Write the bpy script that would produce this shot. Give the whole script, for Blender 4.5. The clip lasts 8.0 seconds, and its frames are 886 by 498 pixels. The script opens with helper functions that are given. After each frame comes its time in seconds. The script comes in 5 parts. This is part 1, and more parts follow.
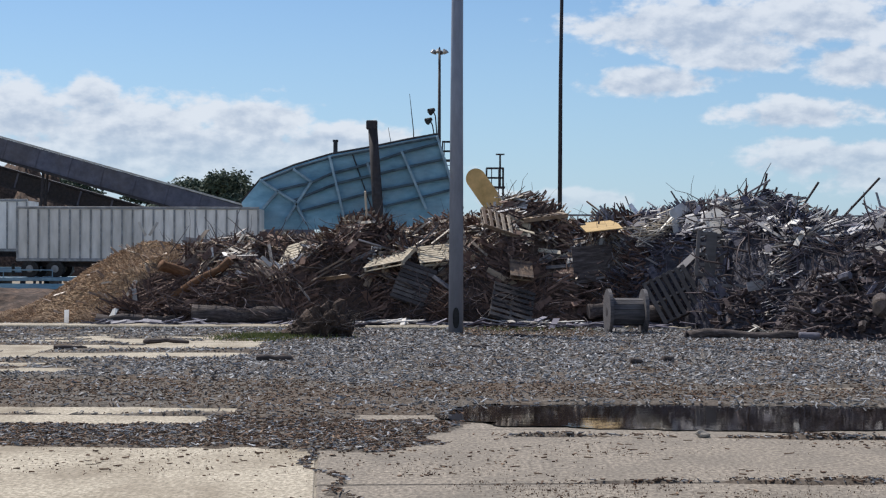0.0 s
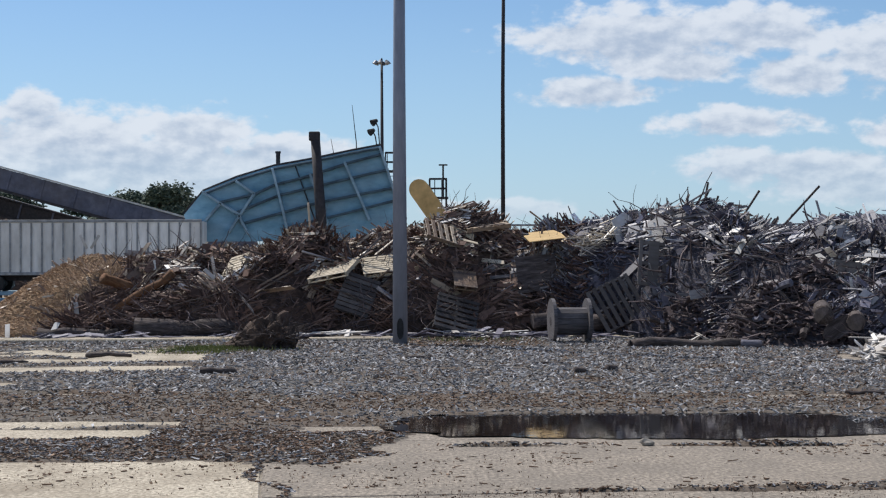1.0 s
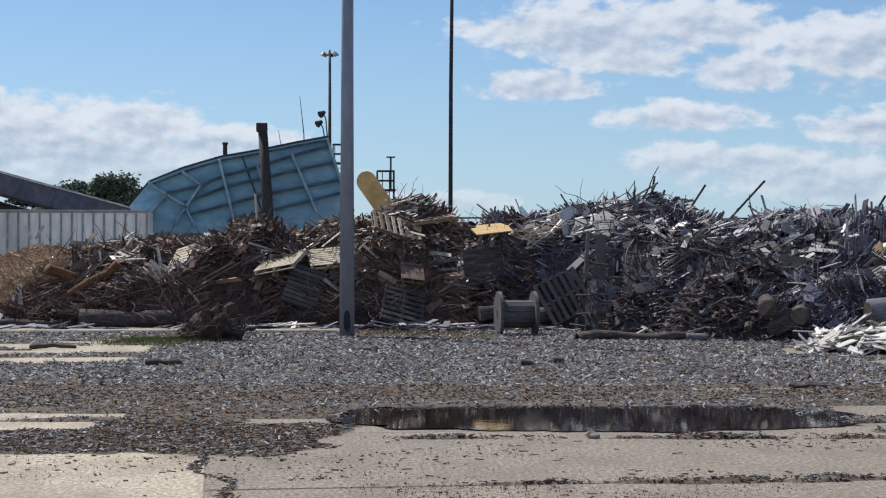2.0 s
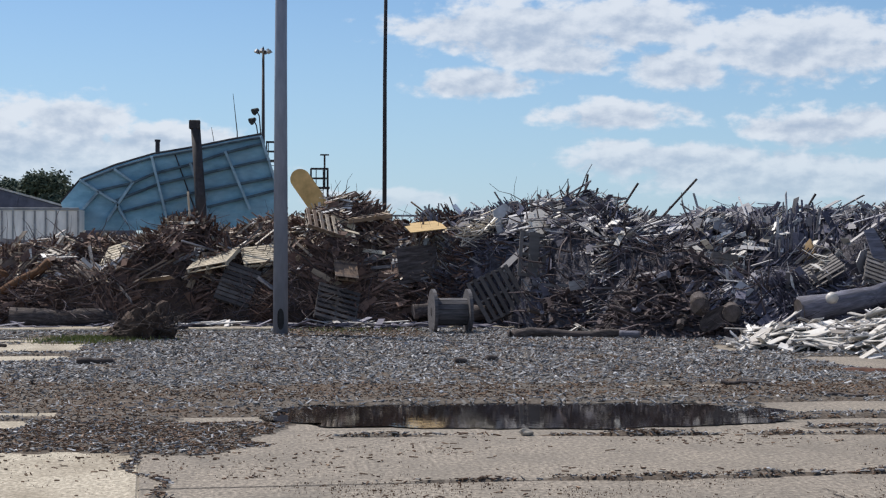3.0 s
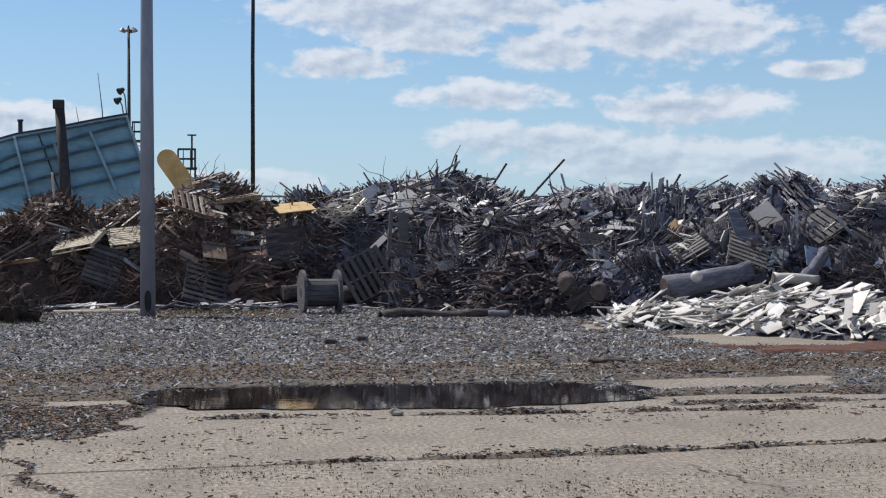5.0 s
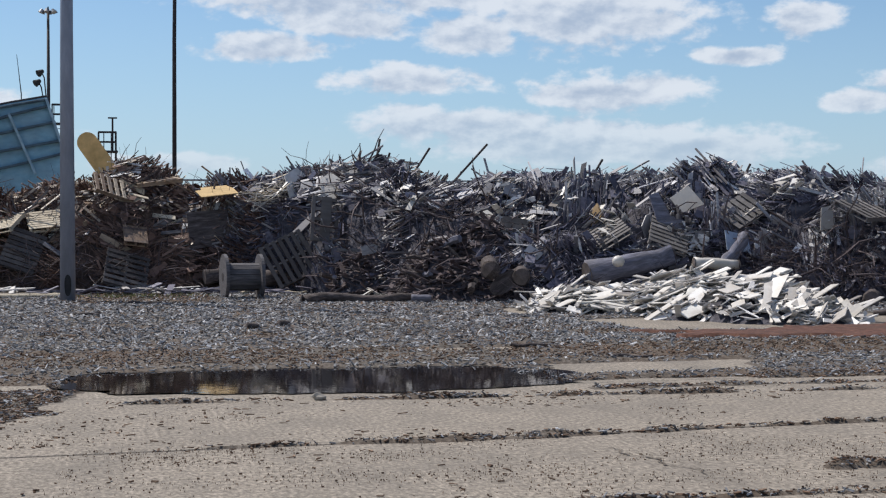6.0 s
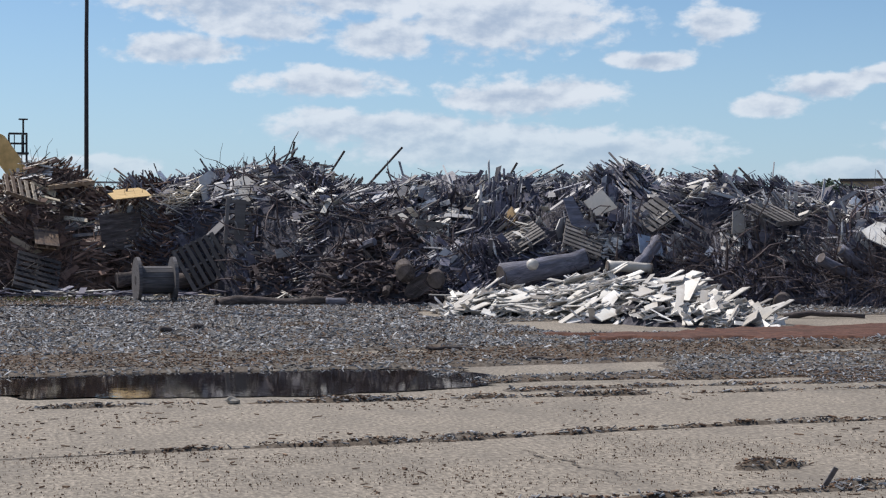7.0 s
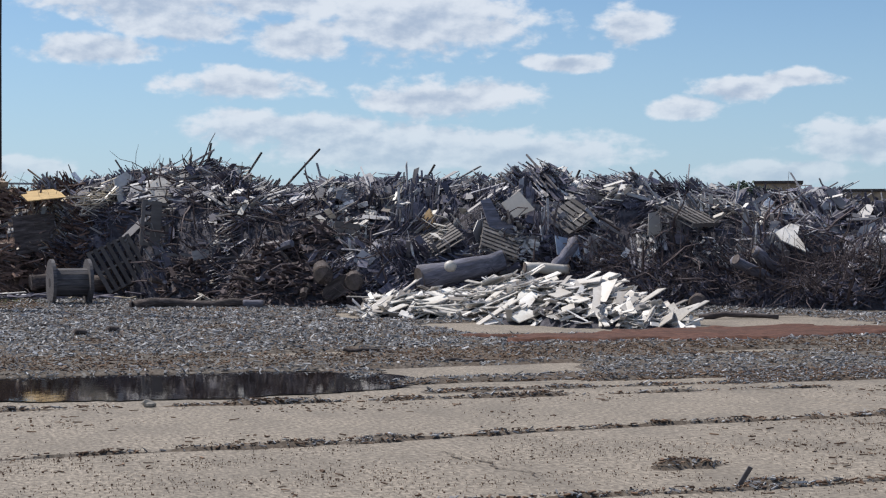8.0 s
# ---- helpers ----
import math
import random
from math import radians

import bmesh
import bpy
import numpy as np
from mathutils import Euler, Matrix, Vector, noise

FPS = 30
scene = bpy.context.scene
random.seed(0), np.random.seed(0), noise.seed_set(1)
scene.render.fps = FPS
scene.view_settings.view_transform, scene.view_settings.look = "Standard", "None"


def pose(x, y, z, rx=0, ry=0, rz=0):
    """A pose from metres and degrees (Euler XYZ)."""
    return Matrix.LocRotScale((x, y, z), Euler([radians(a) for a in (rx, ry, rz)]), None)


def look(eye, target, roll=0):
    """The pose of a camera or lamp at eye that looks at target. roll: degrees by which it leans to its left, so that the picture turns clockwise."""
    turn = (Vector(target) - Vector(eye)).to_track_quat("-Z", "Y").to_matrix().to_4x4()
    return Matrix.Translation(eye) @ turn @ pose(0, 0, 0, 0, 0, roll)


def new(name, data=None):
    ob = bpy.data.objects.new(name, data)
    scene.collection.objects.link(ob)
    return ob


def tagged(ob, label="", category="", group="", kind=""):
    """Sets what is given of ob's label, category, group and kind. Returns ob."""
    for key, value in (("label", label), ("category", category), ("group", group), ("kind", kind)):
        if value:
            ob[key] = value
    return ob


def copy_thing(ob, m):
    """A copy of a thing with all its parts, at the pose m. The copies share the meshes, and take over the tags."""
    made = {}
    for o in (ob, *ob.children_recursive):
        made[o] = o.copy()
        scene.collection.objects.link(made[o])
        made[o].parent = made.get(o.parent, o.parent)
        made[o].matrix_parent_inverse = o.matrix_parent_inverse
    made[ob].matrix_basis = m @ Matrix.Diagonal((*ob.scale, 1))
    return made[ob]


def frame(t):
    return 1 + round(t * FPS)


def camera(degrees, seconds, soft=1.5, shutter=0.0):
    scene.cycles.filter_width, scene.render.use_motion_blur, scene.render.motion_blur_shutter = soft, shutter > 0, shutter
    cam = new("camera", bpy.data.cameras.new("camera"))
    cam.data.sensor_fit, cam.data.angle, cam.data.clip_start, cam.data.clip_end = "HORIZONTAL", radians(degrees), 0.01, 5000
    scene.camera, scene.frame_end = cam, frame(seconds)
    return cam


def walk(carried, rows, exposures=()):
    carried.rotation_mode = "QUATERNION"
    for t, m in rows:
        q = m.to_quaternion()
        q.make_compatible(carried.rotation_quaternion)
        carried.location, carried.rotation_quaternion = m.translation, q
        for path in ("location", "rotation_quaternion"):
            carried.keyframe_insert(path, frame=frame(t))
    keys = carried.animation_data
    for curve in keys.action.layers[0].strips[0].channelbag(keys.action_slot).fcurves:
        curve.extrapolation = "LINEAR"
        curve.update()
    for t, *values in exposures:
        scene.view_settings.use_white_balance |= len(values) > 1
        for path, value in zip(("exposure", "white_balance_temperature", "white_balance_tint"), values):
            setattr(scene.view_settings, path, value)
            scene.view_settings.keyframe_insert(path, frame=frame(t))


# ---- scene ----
cam = camera(29.76, 8.0, 1.2)
EYE = (0.0, 0.0, 1.7)
ROWS = [
    (0.0, 0.0, 0.37, 0.214),
    (0.5, -0.976, 0.726, 0.178),
    (1.0, -1.931, 0.737, -0.248),
    (1.5, -2.79, 0.532, -0.196),
    (3.0, -6.014, 0.401, 0.012),
    (3.5, -7.053, 0.058, -0.369),
    (4.0, -7.561, -0.077, -0.397),
    (4.5, -8.979, -0.059, -0.306),
    (6.0, -13.144, -0.82, -0.098),
    (6.5, -14.482, -0.774, -0.068),
    (7.0, -16.069, -0.715, -0.006),
    (7.5, -17.638, -0.519, -0.001),
    (8.0, -18.893, -0.655, -0.011),
]
walk(cam, [(t, pose(*EYE, 90 + pitch, -roll, yaw)) for t, yaw, pitch, roll in ROWS], [(0.0, 0.0), (8.0, 0.0)])

# ---- world: sky with fair-weather clouds, and the sun ----
SUN_AZ, SUN_EL = radians(-38), radians(54)
world = bpy.data.worlds.new("sky")
scene.world = world
world.use_nodes = True
nt = world.node_tree
nt.nodes.clear()


def add(tree, kind, inputs=(), operation="", smoothstep=False):
    node = tree.nodes.new(kind)
    if operation:
        node.operation = operation
    if smoothstep:
        node.interpolation_type = "SMOOTHSTEP"
    for slot, value in (inputs.items() if isinstance(inputs, dict) else enumerate(inputs)):
        if isinstance(value, bpy.types.NodeSocket):
            tree.links.new(value, node.inputs[slot])
        elif value is not None:
            node.inputs[slot].default_value = value
    return node


def calc(tree, op, a, b=None, c=None):
    return add(tree, "ShaderNodeMath", [a, b, c], operation=op).outputs[0]


def blend(tree, fac, a, b, kind="MIX"):
    node = tree.nodes.new("ShaderNodeMix")
    node.data_type, node.blend_type = "RGBA", kind
    for slot, value in ((0, fac), (6, a), (7, b)):
        if isinstance(value, bpy.types.NodeSocket):
            tree.links.new(value, node.inputs[slot])
        else:
            node.inputs[slot].default_value = value
    return node.outputs[2]


sky = add(nt, "ShaderNodeTexSky")
sky.sky_type, sky.sun_disc, sky.sun_elevation, sky.sun_rotation = "NISHITA", False, SUN_EL, SUN_AZ
sky.air_density, sky.dust_density, sky.ozone_density = 1.0, 0.3, 3.5
way = add(nt, "ShaderNodeTexCoord").outputs["Generated"]
xyz = add(nt, "ShaderNodeSeparateXYZ", [way]).outputs
azimuth = calc(nt, "MULTIPLY", calc(nt, "ARCTAN2", xyz[0], xyz[1]), 57.2958)
elevation = calc(nt, "MULTIPLY", calc(nt, "ARCSINE", xyz[2]), 57.2958)
place = add(nt, "ShaderNodeCombineXYZ", [azimuth, elevation, 0.0]).outputs[0]
# clouds: azimuth, elevation, half width, half height in degrees
CLOUDS = [
    (-14.2, 4.9, 2.5, 1.1), (-11.9, 5.5, 1.0, 0.7), (-10.3, 4.3, 3.5, 1.3), (-6.5, 4.7, 2.1, 0.9), (-8.2, 3.7, 4.7, 1.2),
    (-3.4, 4.1, 2.9, 0.6), (-12.1, 3.2, 5.8, 1.2), (-5.9, 3.0, 4.9, 0.9), (8.8, 8.0, 4.7, 1.0), (12.5, 8.1, 2.5, 1.0),
    (7.1, 6.1, 2.3, 0.55), (9.9, 6.9, 2.5, 0.6), (14.2, 6.5, 1.9, 0.8), (11.8, 5.0, 2.5, 0.55), (12.5, 3.5, 2.7, 0.6),
    (18.0, 7.2, 4.5, 1.3), (14.5, 3.4, 3.4, 0.7), (18.9, 4.5, 3.3, 0.7), (17.0, 2.8, 4.3, 0.8), (25.3, 6.9, 1.3, 0.7),
    (23.1, 5.7, 1.5, 0.35), (27.1, 4.1, 1.2, 0.45), (28.9, 4.8, 1.7, 0.45), (30.9, 5.1, 1.4, 0.35), (21.0, 2.6, 4.5, 0.8), (33.3, 3.0, 2.6, 0.8),
    (30.3, 1.9, 2.7, 0.5), (-3.2, 3.0, 3.9, 0.5), (3.8, 2.1, 2.9, 0.4), (-22.0, 5.5, 4.0, 1.5), (41.0, 6.0, 4.0, 1.5),
]
coarse = add(nt, "ShaderNodeTexNoise", {"Vector": add(nt, "ShaderNodeMapping", {0: place, 3: (1.0, 1.7, 1.0)}).outputs[0], "Scale": 0.8, "Detail": 11.0, "Roughness": 0.55})
fine = add(nt, "ShaderNodeTexNoise", {"Vector": add(nt, "ShaderNodeMapping", {0: place, 1: (0.2, -0.4, 0.0), 3: (1.0, 1.7, 1.0)}).outputs[0], "Scale": 0.8, "Detail": 11.0, "Roughness": 0.55})
body, floor_side = None, None
for az, el, wide, high in CLOUDS:
    off = add(nt, "ShaderNodeVectorMath", {0: place, 1: (az, el, 0.0)}, operation="SUBTRACT").outputs[0]
    off = add(nt, "ShaderNodeVectorMath", {0: off, 1: (0.86 / wide, 0.86 / high, 0.0)}, operation="MULTIPLY").outputs[0]
    near = calc(nt, "SUBTRACT", 1.0, add(nt, "ShaderNodeVectorMath", {0: off}, operation="LENGTH").outputs["Value"])
    low = calc(nt, "SUBTRACT", near, calc(nt, "MULTIPLY", add(nt, "ShaderNodeSeparateXYZ", [off]).outputs[1], 0.6))
    body = near if body is None else calc(nt, "MAXIMUM", body, near)
    floor_side = low if floor_side is None else calc(nt, "MAXIMUM", floor_side, low)
dens = calc(nt, "ADD", calc(nt, "MAXIMUM", body, -0.6), calc(nt, "MULTIPLY", calc(nt, "SUBTRACT", coarse.outputs[0], 0.5), 1.7))
cover = add(nt, "ShaderNodeMapRange", {0: dens, 1: 0.0, 2: 0.42, 3: 0.0, 4: 0.9}, smoothstep=True).outputs[0]
lit = calc(nt, "ADD", calc(nt, "MULTIPLY", calc(nt, "SUBTRACT", coarse.outputs[0], fine.outputs[0]), 1.5), calc(nt, "MULTIPLY", floor_side, -0.58))
tone = add(nt, "ShaderNodeMapRange", {0: lit, 1: -0.85, 2: 0.0, 3: 0.0, 4: 1.0}, smoothstep=True).outputs[0]
# Unseen cloud cover overhead, added to lift the fill light in the shade.
overhead = add(nt, "ShaderNodeVectorMath", {0: way, 1: add(nt, "ShaderNodeCombineXYZ", [calc(nt, "ADD", calc(nt, "ABSOLUTE", xyz[2]), 0.12)] * 3).outputs[0]}, operation="DIVIDE").outputs[0]
dome = add(nt, "ShaderNodeTexNoise", {"Vector": overhead, "Scale": 1.6, "Detail": 8.0, "Roughness": 0.55}).outputs[0]
dome = add(nt, "ShaderNodeMapRange", {0: dome, 1: 0.46, 2: 0.60, 3: 0.0, 4: 0.9}, smoothstep=True).outputs[0]
dome = calc(nt, "MULTIPLY", dome, add(nt, "ShaderNodeMapRange", {0: elevation, 1: 10.0, 2: 16.0, 3: 0.0, 4: 1.0}).outputs[0])
low_fade = add(nt, "ShaderNodeMapRange", {0: elevation, 1: 1.2, 2: 4.4, 3: 0.45, 4: 1.0}).outputs[0]
cover = calc(nt, "MAXIMUM", calc(nt, "MULTIPLY", cover, low_fade), dome)
puff = blend(nt, tone, (4.4, 5.3, 6.8, 1), (7.9, 8.4, 9.2, 1))
haze = add(nt, "ShaderNodeMapRange", {0: elevation, 1: 0.0, 2: 9.0, 3: 0.55, 4: 0.0}).outputs[0]
tinted = blend(nt, 1.0, sky.outputs[0], (0.84, 0.96, 1.09, 1), "MULTIPLY")
hazy = blend(nt, haze, tinted, (4.3, 6.4, 9.1, 1))
back = add(nt, "ShaderNodeBackground", {0: blend(nt, cover, hazy, puff), 1: 0.095})
nt.links.new(back.outputs[0], add(nt, "ShaderNodeOutputWorld").inputs[0])

sun = new("sun", bpy.data.lights.new("sun", "SUN"))
sun.data.energy, sun.data.angle, sun.data.color = 5.0, radians(0.55), (1.0, 0.95, 0.88)
sun.matrix_world = look((-30, 30, 60), (-30 - math.sin(SUN_AZ) * math.cos(SUN_EL), 30 - math.cos(SUN_AZ) * math.cos(SUN_EL), 60 - math.sin(SUN_EL)))


# ---- materials ----
def surface(name, colours, scale=8.0, rough=0.8, metal=0.0, bump=0.3, vary="", spread=0.25, dirt=None, dirt_scale=0.8, dirt_amount=0.5, stretch=(1, 1, 1), spec=0.3, where="Object", depth=0.02):
    """A worn surface: a palette picked by grain (or by piece), dirt in large patches, and relief."""
    m = bpy.data.materials.new(name)
    m.use_nodes = True
    t = m.node_tree
    bsdf = t.nodes["Principled BSDF"]
    if where == "World":
        spot = add(t, "ShaderNodeNewGeometry").outputs["Position"]
    else:
        spot = add(t, "ShaderNodeTexCoord").outputs["Object"]
    spot = add(t, "ShaderNodeMapping", {0: spot, 3: stretch}).outputs[0]
    grain = add(t, "ShaderNodeTexNoise", {"Vector": spot, "Scale": scale, "Detail": 8.0, "Roughness": 0.65}).outputs[0]
    ramp = add(t, "ShaderNodeValToRGB")
    while len(ramp.color_ramp.elements) < len(colours):
        ramp.color_ramp.elements.new(0.5)
    for i, colour in enumerate(colours):
        pos = i / max(1, len(colours) - 1)
        ramp.color_ramp.elements[i].position = pos if vary else 0.28 + 0.44 * pos
        ramp.color_ramp.elements[i].color = (*colour, 1)
    if vary == "piece":
        pick = add(t, "ShaderNodeNewGeometry").outputs["Random Per Island"]
    elif vary == "object":
        pick = add(t, "ShaderNodeObjectInfo").outputs["Random"]
    else:
        pick = grain
    t.links.new(pick, ramp.inputs[0])
    shade = add(t, "ShaderNodeMapRange", {0: grain, 1: 0.3, 2: 0.7, 3: 1 - spread, 4: 1 + spread}).outputs[0]
    colour = blend(t, 1.0, ramp.outputs[0], add(t, "ShaderNodeCombineColor", [shade, shade, shade]).outputs[0], "MULTIPLY")
    if dirt:
        patch = add(t, "ShaderNodeTexNoise", {"Vector": spot, "Scale": dirt_scale, "Detail": 6.0, "Roughness": 0.6}).outputs[0]
        patch = add(t, "ShaderNodeMapRange", {0: patch, 1: 0.42, 2: 0.68, 3: 0.0, 4: dirt_amount}).outputs[0]
        colour = blend(t, patch, colour, (*dirt, 1))
    t.links.new(colour, bsdf.inputs["Base Color"])
    bsdf.inputs["Roughness"].default_value = rough
    bsdf.inputs["Metallic"].default_value = metal
    bsdf.inputs["Specular IOR Level"].default_value = spec
    if bump:
        relief = add(t, "ShaderNodeBump", {"Strength": bump, "Distance": depth, "Height": grain})
        t.links.new(relief.outputs[0], bsdf.inputs["Normal"])
    return m


GREY_WOOD = [(0.07, 0.064, 0.07), (0.13, 0.12, 0.127), (0.32, 0.31, 0.33), (0.105, 0.098, 0.104), (0.18, 0.162, 0.155), (0.085, 0.078, 0.085), (0.40, 0.39, 0.40), (0.12, 0.11, 0.112), (0.56, 0.55, 0.555)]
BROWN_WOOD = [(0.085, 0.058, 0.045), (0.16, 0.105, 0.07), (0.27, 0.18, 0.112), (0.105, 0.073, 0.057), (0.40, 0.30, 0.20), (0.125, 0.088, 0.066), (0.18, 0.125, 0.088), (0.60, 0.50, 0.38)]
M = {
    "ground": surface("yard_dirt", [(0.20, 0.175, 0.14), (0.30, 0.265, 0.21)], 2.5, 0.95, bump=0.4, dirt=(0.10, 0.085, 0.07), dirt_scale=0.35, where="World"),
    "concrete": surface("worn_concrete", [(0.171, 0.144, 0.117), (0.226, 0.194, 0.159), (0.292, 0.252, 0.208)], 28.0, 0.95, bump=0.12, spread=0.5, depth=0.006, dirt=(0.125, 0.11, 0.094), dirt_scale=1.3, dirt_amount=0.55, where="World", stretch=(1.0, 0.5, 1)),
    "concrete_pale": surface("paler_worn_concrete", [(0.305, 0.266, 0.205), (0.387, 0.339, 0.267), (0.464, 0.41, 0.329)], 28.0, 0.95, bump=0.12, spread=0.5, depth=0.006, dirt=(0.19, 0.155, 0.112), dirt_scale=1.1, dirt_amount=0.8, where="World", stretch=(1.0, 0.5, 1)),
    "mulch": surface("shredded_bark", [(0.04, 0.034, 0.029), (0.10, 0.086, 0.073), (0.18, 0.158, 0.138)], 14.0, 0.95, bump=0.9, spread=0.4, dirt=(0.085, 0.055, 0.035), dirt_scale=0.35, dirt_amount=0.8, where="World"),
    "red_dirt": surface("red_clay", [(0.048, 0.022, 0.016), (0.09, 0.039, 0.027), (0.142, 0.07, 0.048)], 9.0, 0.95, bump=0.5, dirt=(0.06, 0.035, 0.025), dirt_scale=0.8, where="World"),
    "chip_grey": surface("grey_wood_chips", [(0.07, 0.069, 0.071), (0.19, 0.189, 0.2), (0.31, 0.311, 0.324), (0.13, 0.122, 0.119), (0.46, 0.459, 0.475), (0.1, 0.092, 0.086)], 20.0, 0.75, bump=0.2, vary="piece"),
    "chip_brown": surface("brown_bark_chips", [(0.054, 0.033, 0.023), (0.134, 0.08, 0.051), (0.188, 0.115, 0.075), (0.08, 0.05, 0.034), (0.287, 0.193, 0.13)], 20.0, 0.85, bump=0.2, vary="piece"),
    "tan_shreds": surface("tan_wood_shreds", [(0.172, 0.107, 0.067), (0.356, 0.234, 0.142), (0.242, 0.161, 0.102), (0.541, 0.389, 0.256), (0.127, 0.084, 0.058), (0.427, 0.282, 0.176)], 15.0, 0.85, bump=0.3, vary="piece"),
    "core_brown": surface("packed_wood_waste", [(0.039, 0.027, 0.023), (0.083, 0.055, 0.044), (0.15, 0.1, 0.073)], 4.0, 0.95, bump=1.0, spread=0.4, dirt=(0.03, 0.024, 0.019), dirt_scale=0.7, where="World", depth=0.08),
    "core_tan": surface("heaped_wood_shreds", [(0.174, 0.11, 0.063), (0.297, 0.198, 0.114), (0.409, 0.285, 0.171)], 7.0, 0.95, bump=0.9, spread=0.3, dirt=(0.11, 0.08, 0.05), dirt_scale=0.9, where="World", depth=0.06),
    # Near-black core colour stands in for deep shade between the pieces.
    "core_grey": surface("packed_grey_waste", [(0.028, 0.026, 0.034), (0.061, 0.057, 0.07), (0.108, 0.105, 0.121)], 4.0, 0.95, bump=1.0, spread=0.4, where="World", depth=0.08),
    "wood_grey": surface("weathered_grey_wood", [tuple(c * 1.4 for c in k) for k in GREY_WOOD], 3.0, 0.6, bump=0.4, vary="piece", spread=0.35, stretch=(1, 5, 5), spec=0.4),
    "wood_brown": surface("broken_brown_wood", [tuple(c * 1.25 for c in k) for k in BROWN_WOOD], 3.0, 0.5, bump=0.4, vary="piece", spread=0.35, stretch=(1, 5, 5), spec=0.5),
    "wood_pale": surface("sunlit_crest_boards", [(0.34, 0.28, 0.22), (0.50, 0.43, 0.35), (0.24, 0.18, 0.135), (0.60, 0.54, 0.46), (0.42, 0.35, 0.27)], 3.0, 0.6, bump=0.3, vary="piece", spread=0.3, stretch=(1, 5, 5)),
    # Dark copies of wood_grey and wood_brown, the heap's shade put into their colour.
    "shaded_grey": surface("shade_toned_grey_wood", [(0.047, 0.044, 0.063), (0.081, 0.076, 0.106), (0.132, 0.124, 0.165), (0.062, 0.057, 0.077), (0.176, 0.167, 0.215), (0.096, 0.086, 0.109), (0.25, 0.243, 0.309)], 3.0, 0.6, bump=0.4, vary="piece", spread=0.35, stretch=(1, 5, 5), spec=0.4),
    "shaded_brown": surface("shade_toned_brown_wood", [(0.057, 0.036, 0.03), (0.099, 0.059, 0.048), (0.158, 0.095, 0.073), (0.074, 0.047, 0.041), (0.233, 0.148, 0.117), (0.116, 0.071, 0.059)], 3.0, 0.8, bump=0.4, vary="piece", spread=0.35, stretch=(1, 5, 5)),
    "board_grey": surface("grey_boards", GREY_WOOD, 3.0, 0.6, bump=0.4, vary="object", spread=0.35, stretch=(1, 6, 6), spec=0.4),
    "board_brown": surface("brown_boards", BROWN_WOOD, 3.0, 0.5, bump=0.4, vary="object", spread=0.35, stretch=(1, 6, 6), spec=0.5),
    "white_board": surface("chalky_white_board", [(0.64, 0.605, 0.555), (0.75, 0.715, 0.675), (0.30, 0.27, 0.245), (0.82, 0.79, 0.755), (0.19, 0.165, 0.15), (0.70, 0.68, 0.64), (0.46, 0.425, 0.385), (0.78, 0.75, 0.71)], 4.0, 0.5, bump=0.25, vary="object", spread=0.14, dirt=(0.35, 0.30, 0.24), dirt_scale=1.6, dirt_amount=0.7, spec=0.5),
    "panel_grey": surface("grey_panel_board", [(0.1, 0.095, 0.106), (0.3, 0.29, 0.307), (0.16, 0.15, 0.159), (0.5, 0.48, 0.498), (0.22, 0.2, 0.201), (0.66, 0.64, 0.657)], 3.0, 0.45, bump=0.25, vary="object", spread=0.2, dirt=(0.14, 0.12, 0.11), dirt_scale=1.5, spec=0.5),
    "white_bits": surface("pale_broken_board", [(0.65, 0.627, 0.616), (0.493, 0.47, 0.456), (0.829, 0.806, 0.798), (0.381, 0.358, 0.342), (0.739, 0.717, 0.707)], 4.0, 0.45, bump=0.2, vary="piece", spread=0.2, dirt=(0.25, 0.22, 0.18), dirt_scale=1.5, spec=0.5),
    "branch": surface("dry_branches", [(0.042, 0.033, 0.035), (0.093, 0.07, 0.072), (0.151, 0.121, 0.124), (0.067, 0.051, 0.05)], 6.0, 0.9, bump=0.4, vary="piece"),
    "bark": surface("log_bark", [(0.038, 0.031, 0.03), (0.081, 0.065, 0.063), (0.133, 0.112, 0.109)], 5.0, 0.92, bump=0.9, spread=0.35, stretch=(0.6, 4, 4), dirt=(0.05, 0.04, 0.03), dirt_scale=1.5, depth=0.03),
    "grey_log": surface("bleached_log", [(0.08, 0.081, 0.108), (0.142, 0.141, 0.18), (0.218, 0.214, 0.266)], 4.0, 0.85, bump=0.5, stretch=(0.6, 5, 5), dirt=(0.10, 0.085, 0.07), dirt_scale=1.2),
    "spool_wood": surface("weathered_spool_wood", [(0.06, 0.057, 0.064), (0.10, 0.095, 0.104), (0.16, 0.15, 0.155)], 4.0, 0.8, bump=0.5, stretch=(0.6, 5, 5), dirt=(0.07, 0.06, 0.055), dirt_scale=1.6),
    "cut_wood": surface("sawn_end_grain", [(0.083, 0.068, 0.067), (0.143, 0.119, 0.118)], 9.0, 0.85, bump=0.3, dirt=(0.16, 0.12, 0.08), dirt_scale=2.0),
    "rotten": surface("split_orange_wood", [(0.079, 0.037, 0.018), (0.144, 0.068, 0.033), (0.194, 0.102, 0.053)], 4.0, 0.9, bump=0.7, stretch=(1, 6, 6), dirt=(0.08, 0.05, 0.03), dirt_scale=1.3),
    "pallet": surface("pallet_slats", [(0.44, 0.37, 0.27), (0.58, 0.50, 0.38), (0.50, 0.43, 0.33), (0.66, 0.58, 0.46)], 3.0, 0.8, bump=0.35, vary="object", stretch=(1, 7, 7), dirt=(0.16, 0.13, 0.10), dirt_scale=1.5),
